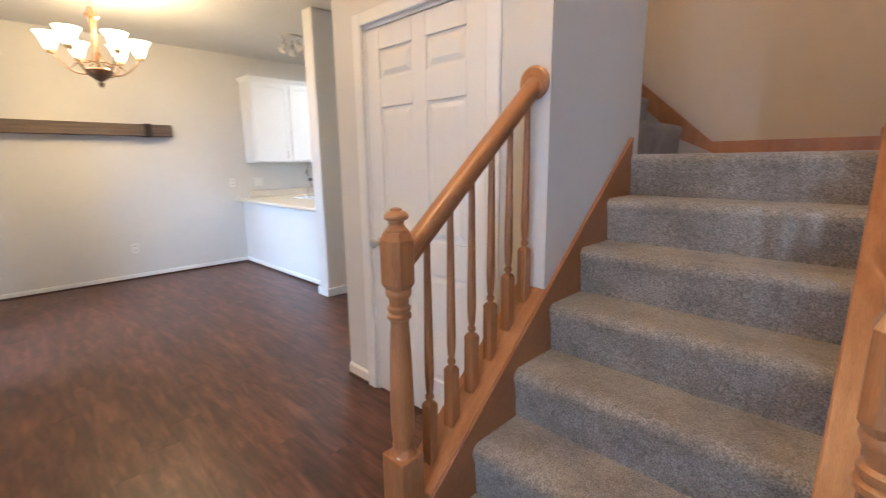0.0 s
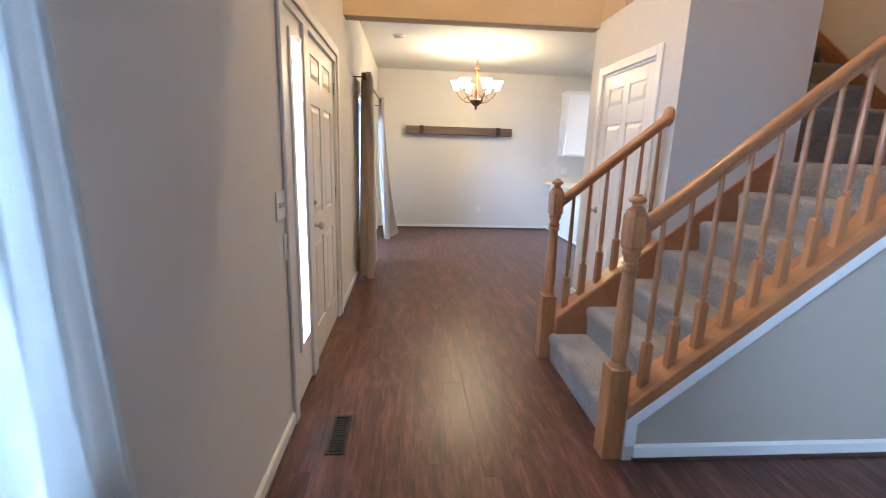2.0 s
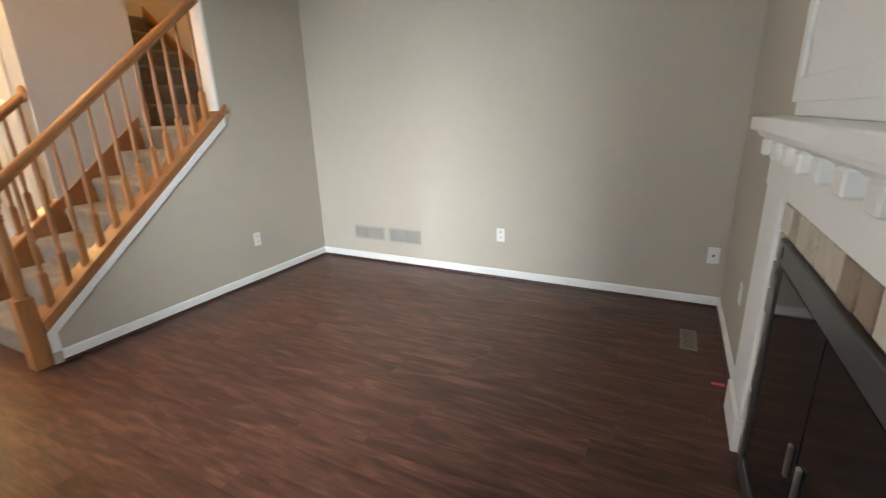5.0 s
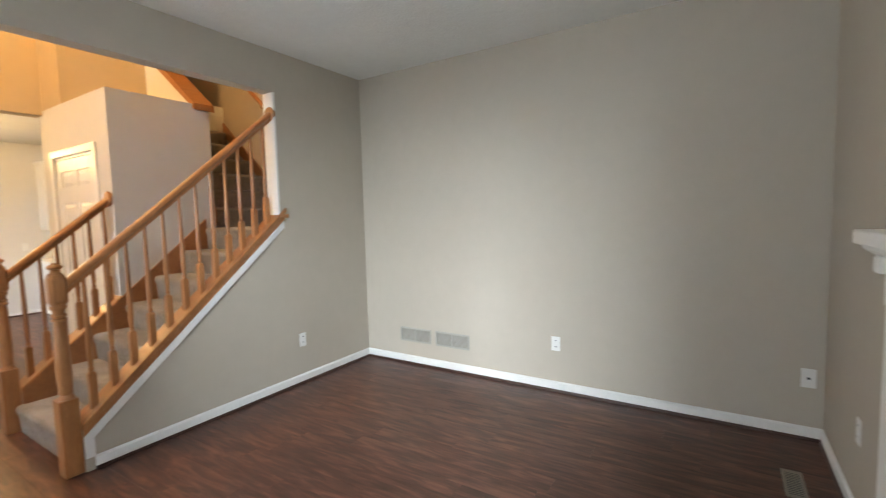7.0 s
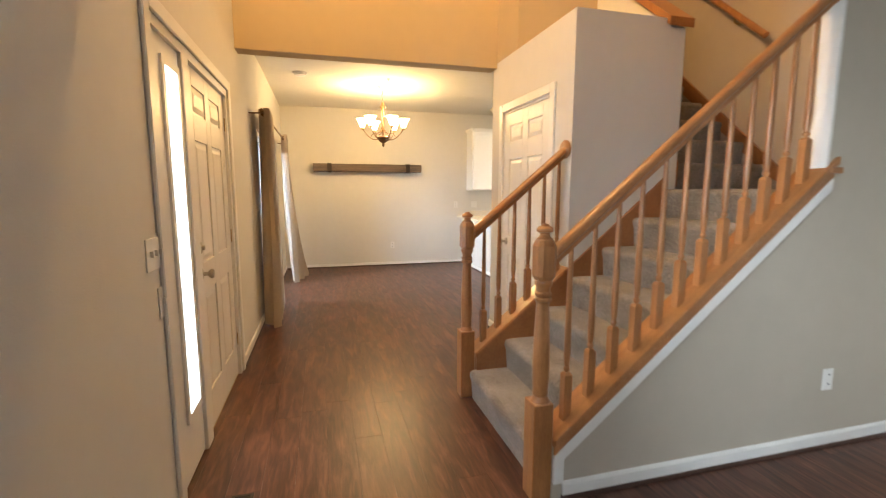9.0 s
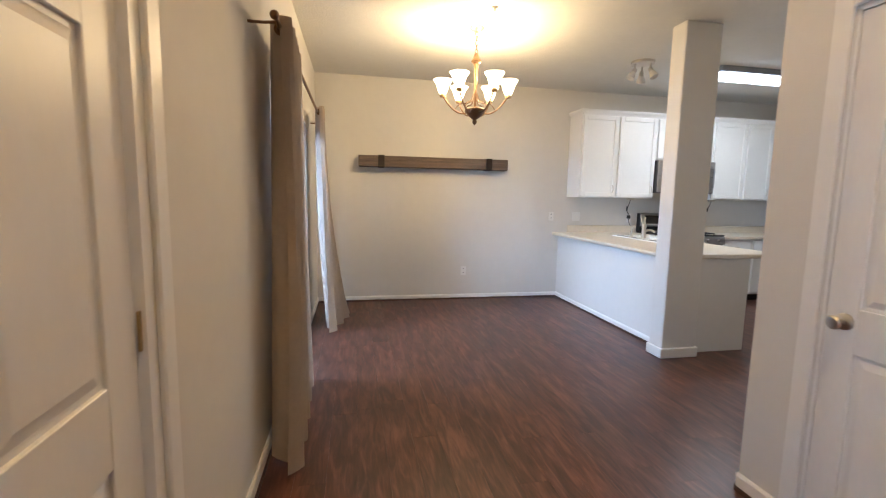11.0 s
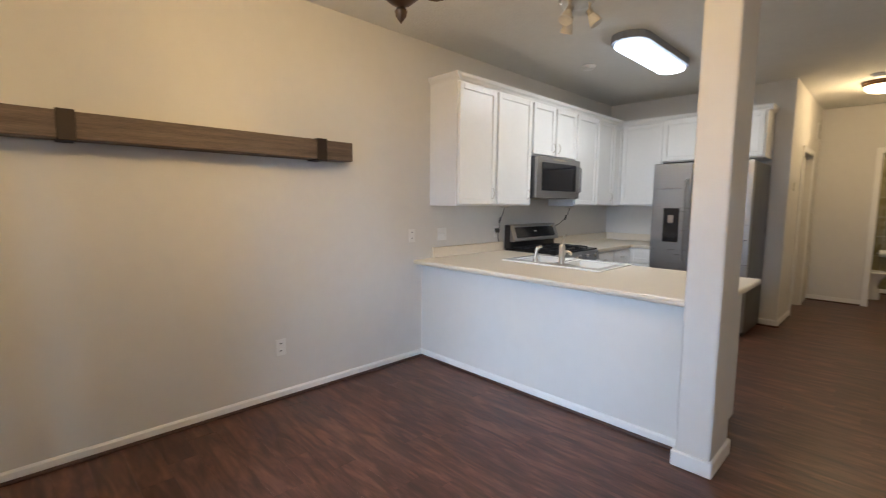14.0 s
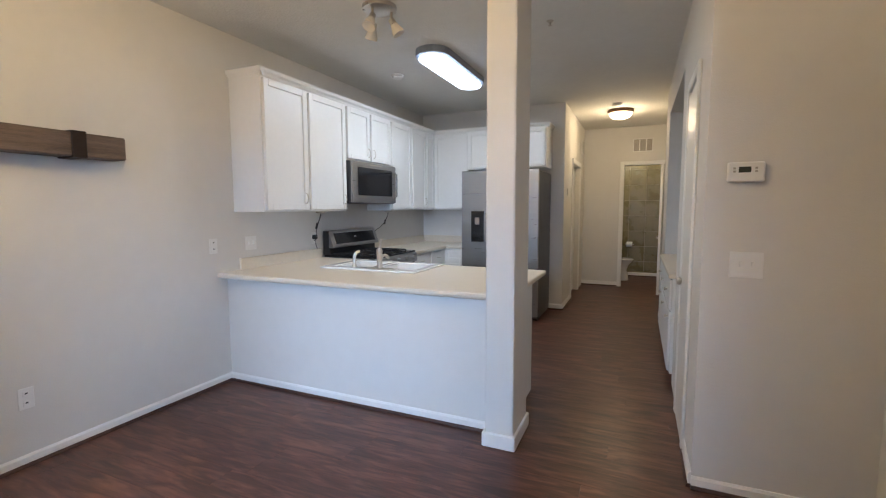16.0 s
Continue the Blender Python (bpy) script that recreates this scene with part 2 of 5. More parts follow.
def mesh_object(name, bm, mat, smooth=False):
    me = bpy.data.meshes.new(name)
    bmesh.ops.recalc_face_normals(bm, faces=bm.faces)
    bm.to_mesh(me)
    bm.free()
    me.materials.append(mat)
    if smooth:
        for p in me.polygons:
            p.use_smooth = True
        me.set_sharp_from_angle(angle=radians(40))
    return new(name, me)


def part(name, bm, mat, parent, label="", smooth=False):
    """Links bm, in the world's metres, as one mesh under a thing or a part."""
    ob = mesh_object(name, bm, mat, smooth)
    if parent is not None:
        root = Vector((0, 0, 0))
        o = parent
        while o is not None:
            root += o.location
            o = o.parent
        ob.data.transform(Matrix.Translation(-root))
        ob.parent = parent
    return tagged(ob, label)


def thing(name, at, label, category, group="", kind=""):
    ob = new(name)
    ob.location = at
    ob.empty_display_size = 0.1
    return tagged(ob, label, category, group, kind)


def solid(name, bm, mat, label, category, kind="", smooth=False):
    return tagged(mesh_object(name, bm, mat, smooth), label, category, "", kind)


def box(bm, x0, y0, z0, x1, y1, z1, bevel=0.0, seg=1):
    x0, x1 = sorted((x0, x1))
    y0, y1 = sorted((y0, y1))
    z0, z1 = sorted((z0, z1))
    v = [bm.verts.new(p) for p in ((x0, y0, z0), (x1, y0, z0), (x1, y1, z0), (x0, y1, z0), (x0, y0, z1), (x1, y0, z1), (x1, y1, z1), (x0, y1, z1))]
    f = [bm.faces.new([v[i] for i in q]) for q in ((0, 3, 2, 1), (4, 5, 6, 7), (0, 1, 5, 4), (1, 2, 6, 5), (2, 3, 7, 6), (3, 0, 4, 7))]
    if bevel:
        e = list({e for q in f for e in q.edges})
        bmesh.ops.bevel(bm, geom=e, offset=bevel, segments=seg, affect="EDGES", profile=0.5)
    return bm


def B(*a, **k):
    return box(bmesh.new(), *a, **k)


def prism(bm, pts, axis, lo, hi, bevel=0.0):
    """Extrudes a flat outline, given as pairs, along an axis: x takes (y, z), y takes (x, z), z takes (x, y)."""
    def at(p, h):
        return {"x": (h, p[0], p[1]), "y": (p[0], h, p[1]), "z": (p[0], p[1], h)}[axis]
    a = [bm.verts.new(at(p, lo)) for p in pts]
    b = [bm.verts.new(at(p, hi)) for p in pts]
    fs = [bm.faces.new(a), bm.faces.new(b[::-1])]
    n = len(pts)
    for i in range(n):
        fs.append(bm.faces.new((a[i], b[i], b[(i + 1) % n], a[(i + 1) % n])))
    if bevel:
        e = list({e for q in fs for e in q.edges})
        bmesh.ops.bevel(bm, geom=e, offset=bevel, segments=1, affect="EDGES")
    return bm


def lathe(bm, prof, at=(0, 0, 0), turn=None, seg=16):
    """Turns pairs of radius and height about z, then lays it at a place, turned if need be."""
    m = Matrix.Translation(at) @ (turn or Matrix.Identity(4))
    rings = []
    for r, z in prof:
        if r < 1e-5:
            rings.append([bm.verts.new(m @ Vector((0, 0, z)))])
        else:
            rings.append([bm.verts.new(m @ Vector((r * math.cos(i * math.tau / seg), r * math.sin(i * math.tau / seg), z))) for i in range(seg)])
    for a, b in zip(rings, rings[1:]):
        for i in range(seg):
            j = (i + 1) % seg
            q = [a[i % len(a)], a[j % len(a)], b[j % len(b)], b[i % len(b)]]
            u = list(dict.fromkeys(q))
            if len(u) > 2:
                bm.faces.new(u)
    for r in (rings[0], rings[-1]):
        if len(r) > 2:
            bm.faces.new(r)
    return bm


def tube(bm, pts, r, seg=8):
    """A round bar along a line of points."""
    pts = [Vector(p) for p in pts]
    rings = []
    for i, p in enumerate(pts):
        d = (pts[min(i + 1, len(pts) - 1)] - pts[max(i - 1, 0)]).normalized()
        u = d.orthogonal().normalized() if i == 0 else (rings_u - d * rings_u.dot(d)).normalized()
        rings_u = u
        w = d.cross(u)
        rings.append([bm.verts.new(p + r * (math.cos(k * math.tau / seg) * u + math.sin(k * math.tau / seg) * w)) for k in range(seg)])
    for a, b in zip(rings, rings[1:]):
        for k in range(seg):
            bm.faces.new((a[k], a[(k + 1) % seg], b[(k + 1) % seg], b[k]))
    bm.faces.new(rings[0])
    bm.faces.new(rings[-1])
    return bm


def curve_pts(a, b, c, d, n=10):
    a, b, c, d = (Vector(p) for p in (a, b, c, d))
    return [a * (1 - t) ** 3 + 3 * b * t * (1 - t) ** 2 + 3 * c * t * t * (1 - t) + d * t ** 3 for t in [i / n for i in range(n + 1)]]


def wall_x(bm, x0, x1, y0, y1, z0, z1, holes=()):
    """A wall that runs along x, with openings (xa, xb, za, zb) through it."""
    at = x0
    for xa, xb, za, zb in sorted(holes):
        if xa > at:
            box(bm, at, y0, z0, xa, y1, z1)
        if za > z0:
            box(bm, xa, y0, z0, xb, y1, za)
        if zb < z1:
            box(bm, xa, y0, zb, xb, y1, z1)
        at = xb
    if at < x1:
        box(bm, at, y0, z0, x1, y1, z1)
    return bm


def wall_y(bm, y0, y1, x0, x1, z0, z1, holes=()):
    tmp = bmesh.new()
    wall_x(tmp, y0, y1, x0, x1, z0, z1, holes)
    me = bpy.data.meshes.new("tmp")
    tmp.to_mesh(me)
    tmp.free()
    me.transform(Matrix(((0, 1, 0, 0), (1, 0, 0, 0), (0, 0, 1, 0), (0, 0, 0, 1))))
    bm.from_mesh(me)
    bpy.data.meshes.remove(me)
    return bm

# ---- large structure ----
YF = -0.54      # front wall, room face
XB = -6.11      # dining back wall
XS = 0.41       # stair wall, living room face
XR = 4.11       # fireplace wall
YL = 3.54       # living room and stair back wall
ZC, ZL, ZU = 2.80, 2.846, 5.3

bm = bmesh.new()
wall_x(bm, XB - 0.16, -2.14, YF - 0.16, YF, 0, ZL, [(-5.0, -3.08, 0.0, 2.03)])
wall_x(bm, -2.14, XS - 0.12, YF - 0.16, YF, 0, ZU, [(-1.52, 0.02, 0.0, 2.09)])
solid("wall_front", bm, PAINT, "off-white painted front wall with entry and patio openings", "wall", "structure")
bm = bmesh.new()
wall_x(bm, XS - 0.12, XR + 0.16, YF - 0.16, YF, 0, ZL, [(1.58, 2.95, 0.90, 2.15)])
solid("wall_front_living", bm, PAINT, "pale painted living room wall with a wide window", "wall", "structure")
solid("wall_dining", wall_y(bmesh.new(), YF, 6.46, XB - 0.16, XB, 0, ZC), PAINT, "off-white painted wall behind dining area and kitchen", "wall", "structure")
solid("wall_kitchen_back", B(XB, 6.3, 0, -4.0, 6.46, ZC), PAINT, "off-white painted kitchen end wall", "wall", "structure")
solid("wall_hall_left", wall_y(bmesh.new(), 6.46, 8.6, -4.16, -4.0, 0, ZC, [(7.13, 7.98, 0, 2.08)]), PAINT, "cream painted hallway wall with a door", "wall", "structure")
solid("wall_hall_end", wall_x(bmesh.new(), -4.16, -2.35, 8.6, 8.72, 0, ZC, [(-3.32, -2.62, 0, 2.14)]), PAINT, "cream painted hallway end wall with bathroom doorway", "wall", "structure")
solid("wall_hall_far_right", B(-2.50, 6.40, 0, -2.35, 8.6, ZC), PAINT, "cream painted far hallway wall", "wall", "structure")
solid("wall_hall_return", B(-2.62, 6.30, 0, -2.35, 6.40, ZC), PAINT, "white painted hallway wall return", "wall", "structure")
solid("wall_hall_right", wall_y(bmesh.new(), 2.67, 6.40, -2.78, -2.62, 0, ZC, [(2.98, 3.43, 0, 2.14), (4.0, 5.72, 0.0, 2.45)]), PAINT, "white painted hallway wall with pantry door and cabinet niche", "wall", "structure")
solid("wall_niche_back", B(-2.2, 3.9, 0, -2.1, 5.8, ZC), PAINT, "painted back wall of the cabinet niche", "wall", "structure")
bm = B(-2.62, 3.9, 0, -2.2, 4.0, ZC)
box(bm, -2.62, 5.72, 0, -2.2, 5.8, ZC)
box(bm, -2.62, 4.0, 2.45, -2.2, 5.72, ZC)
solid("wall_niche_sides", bm, PAINT, "painted sides of the cabinet niche", "wall", "structure")
bm = B(-2.78, 2.55, 0, -1.95, 2.67, ZC)
box(bm, -2.07, 1.83, 0, -1.95, 2.55, ZC)
solid("wall_thermostat", bm, PAINT, "off-white painted wall with thermostat and switches", "wall", "structure")
bm = wall_x(bmesh.new(), -2.07, -0.63, 1.71, 1.83, 0, 2.555, [(-1.785, -0.925, 0, 2.075)])
solid("wall_closet", bm, PAINT, "off-white painted closet wall beside the stairs", "wall", "structure")
solid("wall_stair_inner", B(-0.75, 1.83, 0, -0.63, 2.44, 2.555), PAINT, "pale painted wall beside the carpeted stairs", "wall", "structure")
solid("ledge_top", B(-1.52, 1.83, 2.44, -0.75, 2.44, 2.55), PAINT, "painted flat ledge over the closet", "ledge", "structure")
bm = B(-2.14, YF, 2.513, -1.98, 1.71, ZU)
box(bm, -2.07, 1.71, 2.555, -1.52, 1.83, ZU)
box(bm, -1.64, 1.83, 2.555, -1.52, 2.44, ZU)
solid("wall_upper", bm, UPPER, "tan painted high foyer wall over the dining opening", "wall", "structure")
bm = prism(bmesh.new(), [(-1.95, 0.0), (-0.63, 0.0), (-0.63, 2.50), (-3.6, 4.86), (-3.6, 2.93), (-1.95, 2.93)], "y", 2.44, 2.56)
solid("wall_upper_flight", bm, PAINT, "painted half wall following the upper stair flight", "wall", "structure")
bm = prism(bmesh.new(), [(1.052, 0.0), (2.51, 0.0), (2.51, 1.42), (1.052, 0.21)], "x", XS - 0.12, XS)
box(bm, XS - 0.12, 2.51, 0, XS, YL, ZU)
box(bm, XS - 0.12, YF, 2.506, XS, 2.51, ZU)
solid("wall_stair", bm, GREIGE, "greige painted wall with the sloped stair opening", "wall", "structure")
solid("wall_landing_side", B(XS - 0.126, 2.515, 1.40, XS - 0.1205, YL - 0.001, ZU - 0.001), UPPER, "tan painted wall beside the stair landing", "wall", "structure")
solid("wall_living_back", B(XS, YL, 0, XR + 0.16, YL + 0.16, ZL), GREIGE, "greige painted living room wall", "wall", "structure")
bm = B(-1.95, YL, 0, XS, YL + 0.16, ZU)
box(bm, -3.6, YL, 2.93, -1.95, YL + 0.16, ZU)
solid("wall_stair_back", bm, LANDSHADE, "tan painted wall at the stair landing, shade put into its colour", "wall", "structure")
solid("wall_upper_end", B(-3.76, 1.83, ZC + 0.12, -3.6, YL + 0.16, ZU), UPPER, "tan painted wall at the top of the stairs", "wall", "structure")
solid("wall_fireplace", B(XR, YF, 0, XR + 0.16, YL, ZL), GREIGE, "greige painted wall behind the fireplace", "wall", "structure")
solid("ceiling_living", B(XS, YF - 0.16, ZL, XR + 0.16, YL + 0.16, ZL + 0.12), CEIL, "off-white textured living room ceiling", "ceiling", "structure")
bm = B(XB - 0.16, YF - 0.16, ZC, -2.14, 8.72, ZC + 0.12)
box(bm, -2.14, 1.83, ZC, -1.95, 8.72, ZC + 0.12)
solid("ceiling_dining", bm, CEIL, "off-white knockdown textured dining and kitchen ceiling", "ceiling", "structure")
solid("ceiling_foyer", B(-3.76, YF - 0.16, ZU, XS, YL + 0.16, ZU + 0.12), CEIL, "off-white textured high foyer ceiling", "ceiling", "structure")
solid("wall_upper_rear", B(-3.6, 1.71, ZC + 0.12, -2.14, 1.83, ZU), UPPER, "tan painted upstairs wall", "wall", "structure")
# bathroom shell
bm = B(-4.3, 8.72, 0, -4.2, 10.1, ZC)
box(bm, -2.45, 8.72, 0, -2.35, 10.1, ZC)
box(bm, -4.3, 10.02, 0, -2.35, 10.14, ZC)
solid("wall_bath", bm, GROUT, "bathroom walls with olive tile grout", "wall", "structure")
solid("ceiling_bath", B(-4.3, 8.72, ZC, -2.35, 10.14, ZC + 0.1), CEIL, "white bathroom ceiling", "ceiling", "structure")
# closets and rooms behind doors
bm = B(-2.6, 2.67, 0, -1.95, 2.70, ZC)
box(bm, -2.0, 2.7, 0, -1.95, 3.9, ZC)
solid("wall_pantry", bm, PAINT, "painted inside of the pantry", "wall", "structure")
floor = solid("floor", B(XB - 0.16, YF - 0.16, -0.12, XR + 0.16, 10.14, -0.0035), GROUTM, "dark reddish brown vinyl plank floor", "floor", "structure")
solid("ground", B(-60, -80, -0.30, 60, YF - 0.16, -0.2), GRASS, "green lawn outside the house", "ground", "structure")
solid("patio_slab", B(-5.6, -2.6, -0.2, 1.0, YF - 0.16, -0.05), CONC, "grey concrete patio slab by the door", "pavement", "structure")
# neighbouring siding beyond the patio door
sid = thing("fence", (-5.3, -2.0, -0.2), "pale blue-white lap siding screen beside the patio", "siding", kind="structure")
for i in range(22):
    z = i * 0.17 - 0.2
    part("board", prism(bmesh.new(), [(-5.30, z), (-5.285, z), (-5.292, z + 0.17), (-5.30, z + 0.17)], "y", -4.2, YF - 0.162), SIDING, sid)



# ---- trim ----


def run_x(bm, x0, x1, y, out, h=0.085, z0=0.022):
    """Baseboard along x: its back at y, standing out by a signed depth."""
    prism(bm, [(y, z0), (y + out, z0), (y + out, h - 0.012), (y + out * 0.4, h), (y, h)], "x", x0, x1)


def run_y(bm, y0, y1, x, out, h=0.085, z0=0.022):
    prism(bm, [(x, z0), (x + out, z0), (x + out, h - 0.012), (x + out * 0.4, h), (x, h)], "y", y0, y1)


def shoe(bm, fn, a0, a1, c, out):
    """Quarter-round strip between baseboard and floor."""
    o = 1.6 * out
    prism(bm, [(c, 0.0015), (c + o, 0.0015), (c + o * 0.95, 0.010), (c + o * 0.75, 0.018), (c + o * 0.4, 0.022), (c, 0.022)], "x" if fn is run_x else "y", a0, a1)


def board(name, fn, a0, a1, c, out, h=0.085):
    b = bmesh.new()
    fn(b, a0, a1, c, out, h)
    ob = solid(name, b, TRIM, "white painted baseboard along the wall", "baseboard", "structure")
    b = bmesh.new()
    shoe(b, fn, a0, a1, c, out)
    part("shoe_molding", b, SHOEM, ob, "dark brown quarter-round strip")
    return ob


LOW = 0.068

board("baseboard", run_x, XB, -5.06, YF, 0.014, LOW)
board("baseboard", run_x, -3.02, -1.60, YF, 0.014)
board("baseboard", run_x, 0.10, XR, YF, 0.014)
board("baseboard", run_y, YF, 2.68, XB, 0.014, LOW)
board("baseboard", run_x, XB, -3.86, 2.68, -0.014, LOW)
board("baseboard", run_x, -2.07, -1.86, 1.71, -0.014)
board("baseboard", run_y, 1.71, 2.55, -2.07, -0.014)
board("baseboard", run_x, -2.78, -2.07, 2.55, -0.014, LOW)
board("baseboard", run_y, 2.55, 2.91, -2.78, -0.014)
board("baseboard", run_y, 5.72, 6.40, -2.78, -0.014)
board("baseboard", run_y, 1.10, YL, XS, 0.014)
board("baseboard", run_x, XS, XR, YL, -0.014)
board("baseboard", run_y, 2.25, YL, XR, -0.014)
board("baseboard", run_x, -4.4, -4.0, 6.3, -0.014)
board("baseboard", run_y, 6.3, 7.05, -4.0, 0.014)
board("baseboard", run_x, -4.0, -3.39, 8.6, -0.014)
board("baseboard", run_x, -3.3, -2.45, 10.0, -0.014)
# white rake trim on the living room face of the stair wall
bm = prism(bmesh.new(), [(1.052, 0.085), (1.10, 0.085), (1.10, 0.20), (2.535, 1.392), (2.535, 1.452), (1.052, 0.22)], "x", XS + 0.001, XS + 0.016)
solid("trim_rake", bm, TRIM, "white painted trim along the sloped stair wall", "trim", "structure")
bm = B(XS - 0.125, 2.492, 1.47, XS + 0.004, 2.51, 2.506)
solid("trim_jamb", bm, TRIM, "white painted edge of the stair opening", "trim", "structure")


# ---- doors ----


def panel_door(thg, w, h, place, thick=0.038, mat=DOORP, both=False):
    """Six raised panels in a leaf. place turns (across, out, up) into the world."""
    def put(bm):
        bmesh.ops.transform(bm, matrix=place, verts=bm.verts)
        return bm
    sw, mid = 0.115 * w / 0.86, 0.10 * w / 0.86
    pw = (w - 2 * sw - mid) / 2
    rows = [(0.22, 0.80), (0.97, 1.645), (1.79, 1.935)]
    bm = bmesh.new()
    box(bm, 0, -thick, 0, w, -0.010, h)
    box(bm, 0, -0.012, 0, sw, 0, h, 0.002)
    box(bm, w - sw, -0.012, 0, w, 0, h, 0.002)
    box(bm, sw + pw, -0.012, 0, sw + pw + mid, 0, h, 0.002)
    z = 0.0
    for a, b in rows + [(h, h)]:
        for x0 in (sw, sw + pw + mid):
            box(bm, x0, -0.012, z, x0 + pw, 0, a, 0.002)
        z = b
    leaf = part("leaf", put(bm), mat, thg)
    for a, b in rows:
        for x0 in (sw, sw + pw + mid):
            bm = bmesh.new()
            g = 0.012
            pts = [(x0 + g, a + g), (x0 + pw - g, a + g), (x0 + pw - g, b - g), (x0 + g, b - g)]
            i = 0.028
            ins = [(x0 + g + i, a + g + i), (x0 + pw - g - i, a + g + i), (x0 + pw - g - i, b - g - i), (x0 + g + i, b - g - i)]
            lo = [bm.verts.new((p, -0.0105, q)) for p, q in pts]
            hi = [bm.verts.new((p, -0.001, q)) for p, q in ins]
            bm.faces.new(hi)
            for k in range(4):
                bm.faces.new((lo[k], lo[(k + 1) % 4], hi[(k + 1) % 4], hi[k]))
            part("panel", put(bm), mat, leaf)
    return leaf


def knob(thg, at, turn, mat=NICKEL):
    """A round knob on its rose; turn lays z along the way out."""
    k = part("knob", lathe(bmesh.new(), [(0, 0), (0.032, 0.0), (0.032, 0.006), (0.026, 0.010), (0.012, 0.013), (0.011, 0.035), (0.018, 0.040), (0.026, 0.050), (0.027, 0.058), (0.020, 0.066), (0, 0.068)], at, turn), mat, thg, smooth=True)
    return k


OUT_Y = Matrix.Rotation(radians(-90), 4, "X")   # z to +y
IN_Y = Matrix.Rotation(radians(90), 4, "X")     # z to -y
OUT_X = Matrix.Rotation(radians(90), 4, "Y")    # z to +x
IN_X = Matrix.Rotation(radians(-90), 4, "Y")    # z to -x


def hinge(thg, x, y, z, mat=BRASS):
    bm = B(x - 0.016, y - 0.002, z - 0.045, x + 0.016, y + 0.004, z + 0.045)
    lathe(bm, [(0.0, -0.05), (0.006, -0.05), (0.006, 0.05), (0, 0.05)], (x, y + 0.008, z), seg=8)
    part("hinge", bm, mat, thg, smooth=True)


# entry door with its sidelight, one framed unit
entry = thing("door_1", (-0.75, YF, 0), "white six-panel front entry door with deadbolt, closed", "door", kind="structure")
M = Matrix.Translation((-1.465, YF - 0.02, 0.012))
panel_door(entry, 0.915, 2.03, M)
knob(entry, (-0.612, YF - 0.02, 0.93), OUT_Y)
part("deadbolt", lathe(bmesh.new(), [(0, 0), (0.031, 0), (0.030, 0.012), (0.014, 0.016), (0.012, 0.028), (0, 0.03)], (-0.612, YF - 0.02, 1.075), OUT_Y), NICKEL, entry, smooth=True)
for z in (0.28, 1.06, 1.845):
    hinge(entry, -1.474, YF - 0.012, z)
bm = B(-1.52, YF - 0.12, 0, -1.468, YF + 0.002, 2.09)
box(bm, -0.545, YF - 0.12, 0, -0.43, YF + 0.004, 2.05, 0.004)
box(bm, -0.02, YF - 0.12, 0, 0.02, YF + 0.002, 2.09)
box(bm, -1.468, YF - 0.12, 2.045, -0.02, YF + 0.002, 2.09)
part("frame", bm, TRIM, entry)
bm = B(-1.468, YF - 0.13, 0.0, -0.02, YF - 0.02, 0.012)
part("threshold", bm, BRASS, entry, "worn metal threshold")
bm = bmesh.new()
for a in ((-1.585, 0, -1.515, 2.16), (0.015, 0, 0.085, 2.16), (-1.515, 2.088, 0.015, 2.16)):
    box(bm, a[0], YF, a[1] + 0.002, a[2], YF + 0.018, a[3], 0.005)
part("casing", bm, TRIM, entry)
side = thing("window_1", (-0.22, YF, 0), "narrow frosted sidelight window beside the entry door", "window", kind="structure")
bm = bmesh.new()
wall_x(bm, -0.43, -0.02, YF - 0.06, YF - 0.015, 0.01, 2.045, [(-0.375, -0.195, 0.32, 1.93)])
part("sash", bm, TRIM, side)
bm = bmesh.new()
wall_x(bm, -0.41, -0.16, YF - 0.016, YF - 0.004, 0.285, 1.965, [(-0.375, -0.195, 0.32, 1.93)])
part("bead", bm, TRIM, side)
p = part("pane", B(-0.38, YF - 0.042, 0.31, -0.19, YF - 0.036, 1.94), PANE, side)
p.visible_shadow = False

# closet door beside the stairs
clo = thing("door_2", (-1.35, 1.71, 0), "white six-panel closet door, closed, in white casing", "door", kind="structure")
panel_door(clo, 0.83, 2.043, Matrix.Translation((-0.94, 1.714, 0.015)) @ Matrix.Rotation(math.pi, 4, "Z"))
knob(clo, (-1.70, 1.714, 0.93), IN_Y, NICKEL)
bm = bmesh.new()
for a in ((-1.86, 0, -1.79, 2.15), (-0.925, 0, -0.855, 2.15), (-1.79, 2.08, -0.925, 2.15)):
    box(bm, a[0], 1.692, a[1] + 0.002, a[2], 1.71, a[3], 0.005)
part("casing", bm, TRIM, clo)
bm = B(-1.785, 1.712, 0, -1.772, 1.83, 2.075)
box(bm, -0.938, 1.712, 0, -0.925, 1.83, 2.075)
box(bm, -1.772, 1.712, 2.062, -0.938, 1.83, 2.075)
part("jamb", bm, TRIM, clo)

# pantry door in the hallway wall
pan = thing("door_3", (-2.78, 3.2, 0), "narrow white panel pantry door in white casing, closed", "door", kind="structure")
panel_door(pan, 0.44, 2.1, Matrix.Translation((-2.755, 3.425, 0.01)) @ Matrix.Rotation(radians(-90), 4, "Z"))
knob(pan, (-2.755, 3.375, 0.93), IN_X)
bm = bmesh.new()
for y0, y1, z0, z1 in ((2.915, 2.98, 0, 2.205), (3.43, 3.495, 0, 2.205), (2.98, 3.43, 2.14, 2.205)):
    box(bm, -2.798, y0, z0 + 0.002, -2.78, y1, z1, 0.005)
part("casing", bm, TRIM, pan)

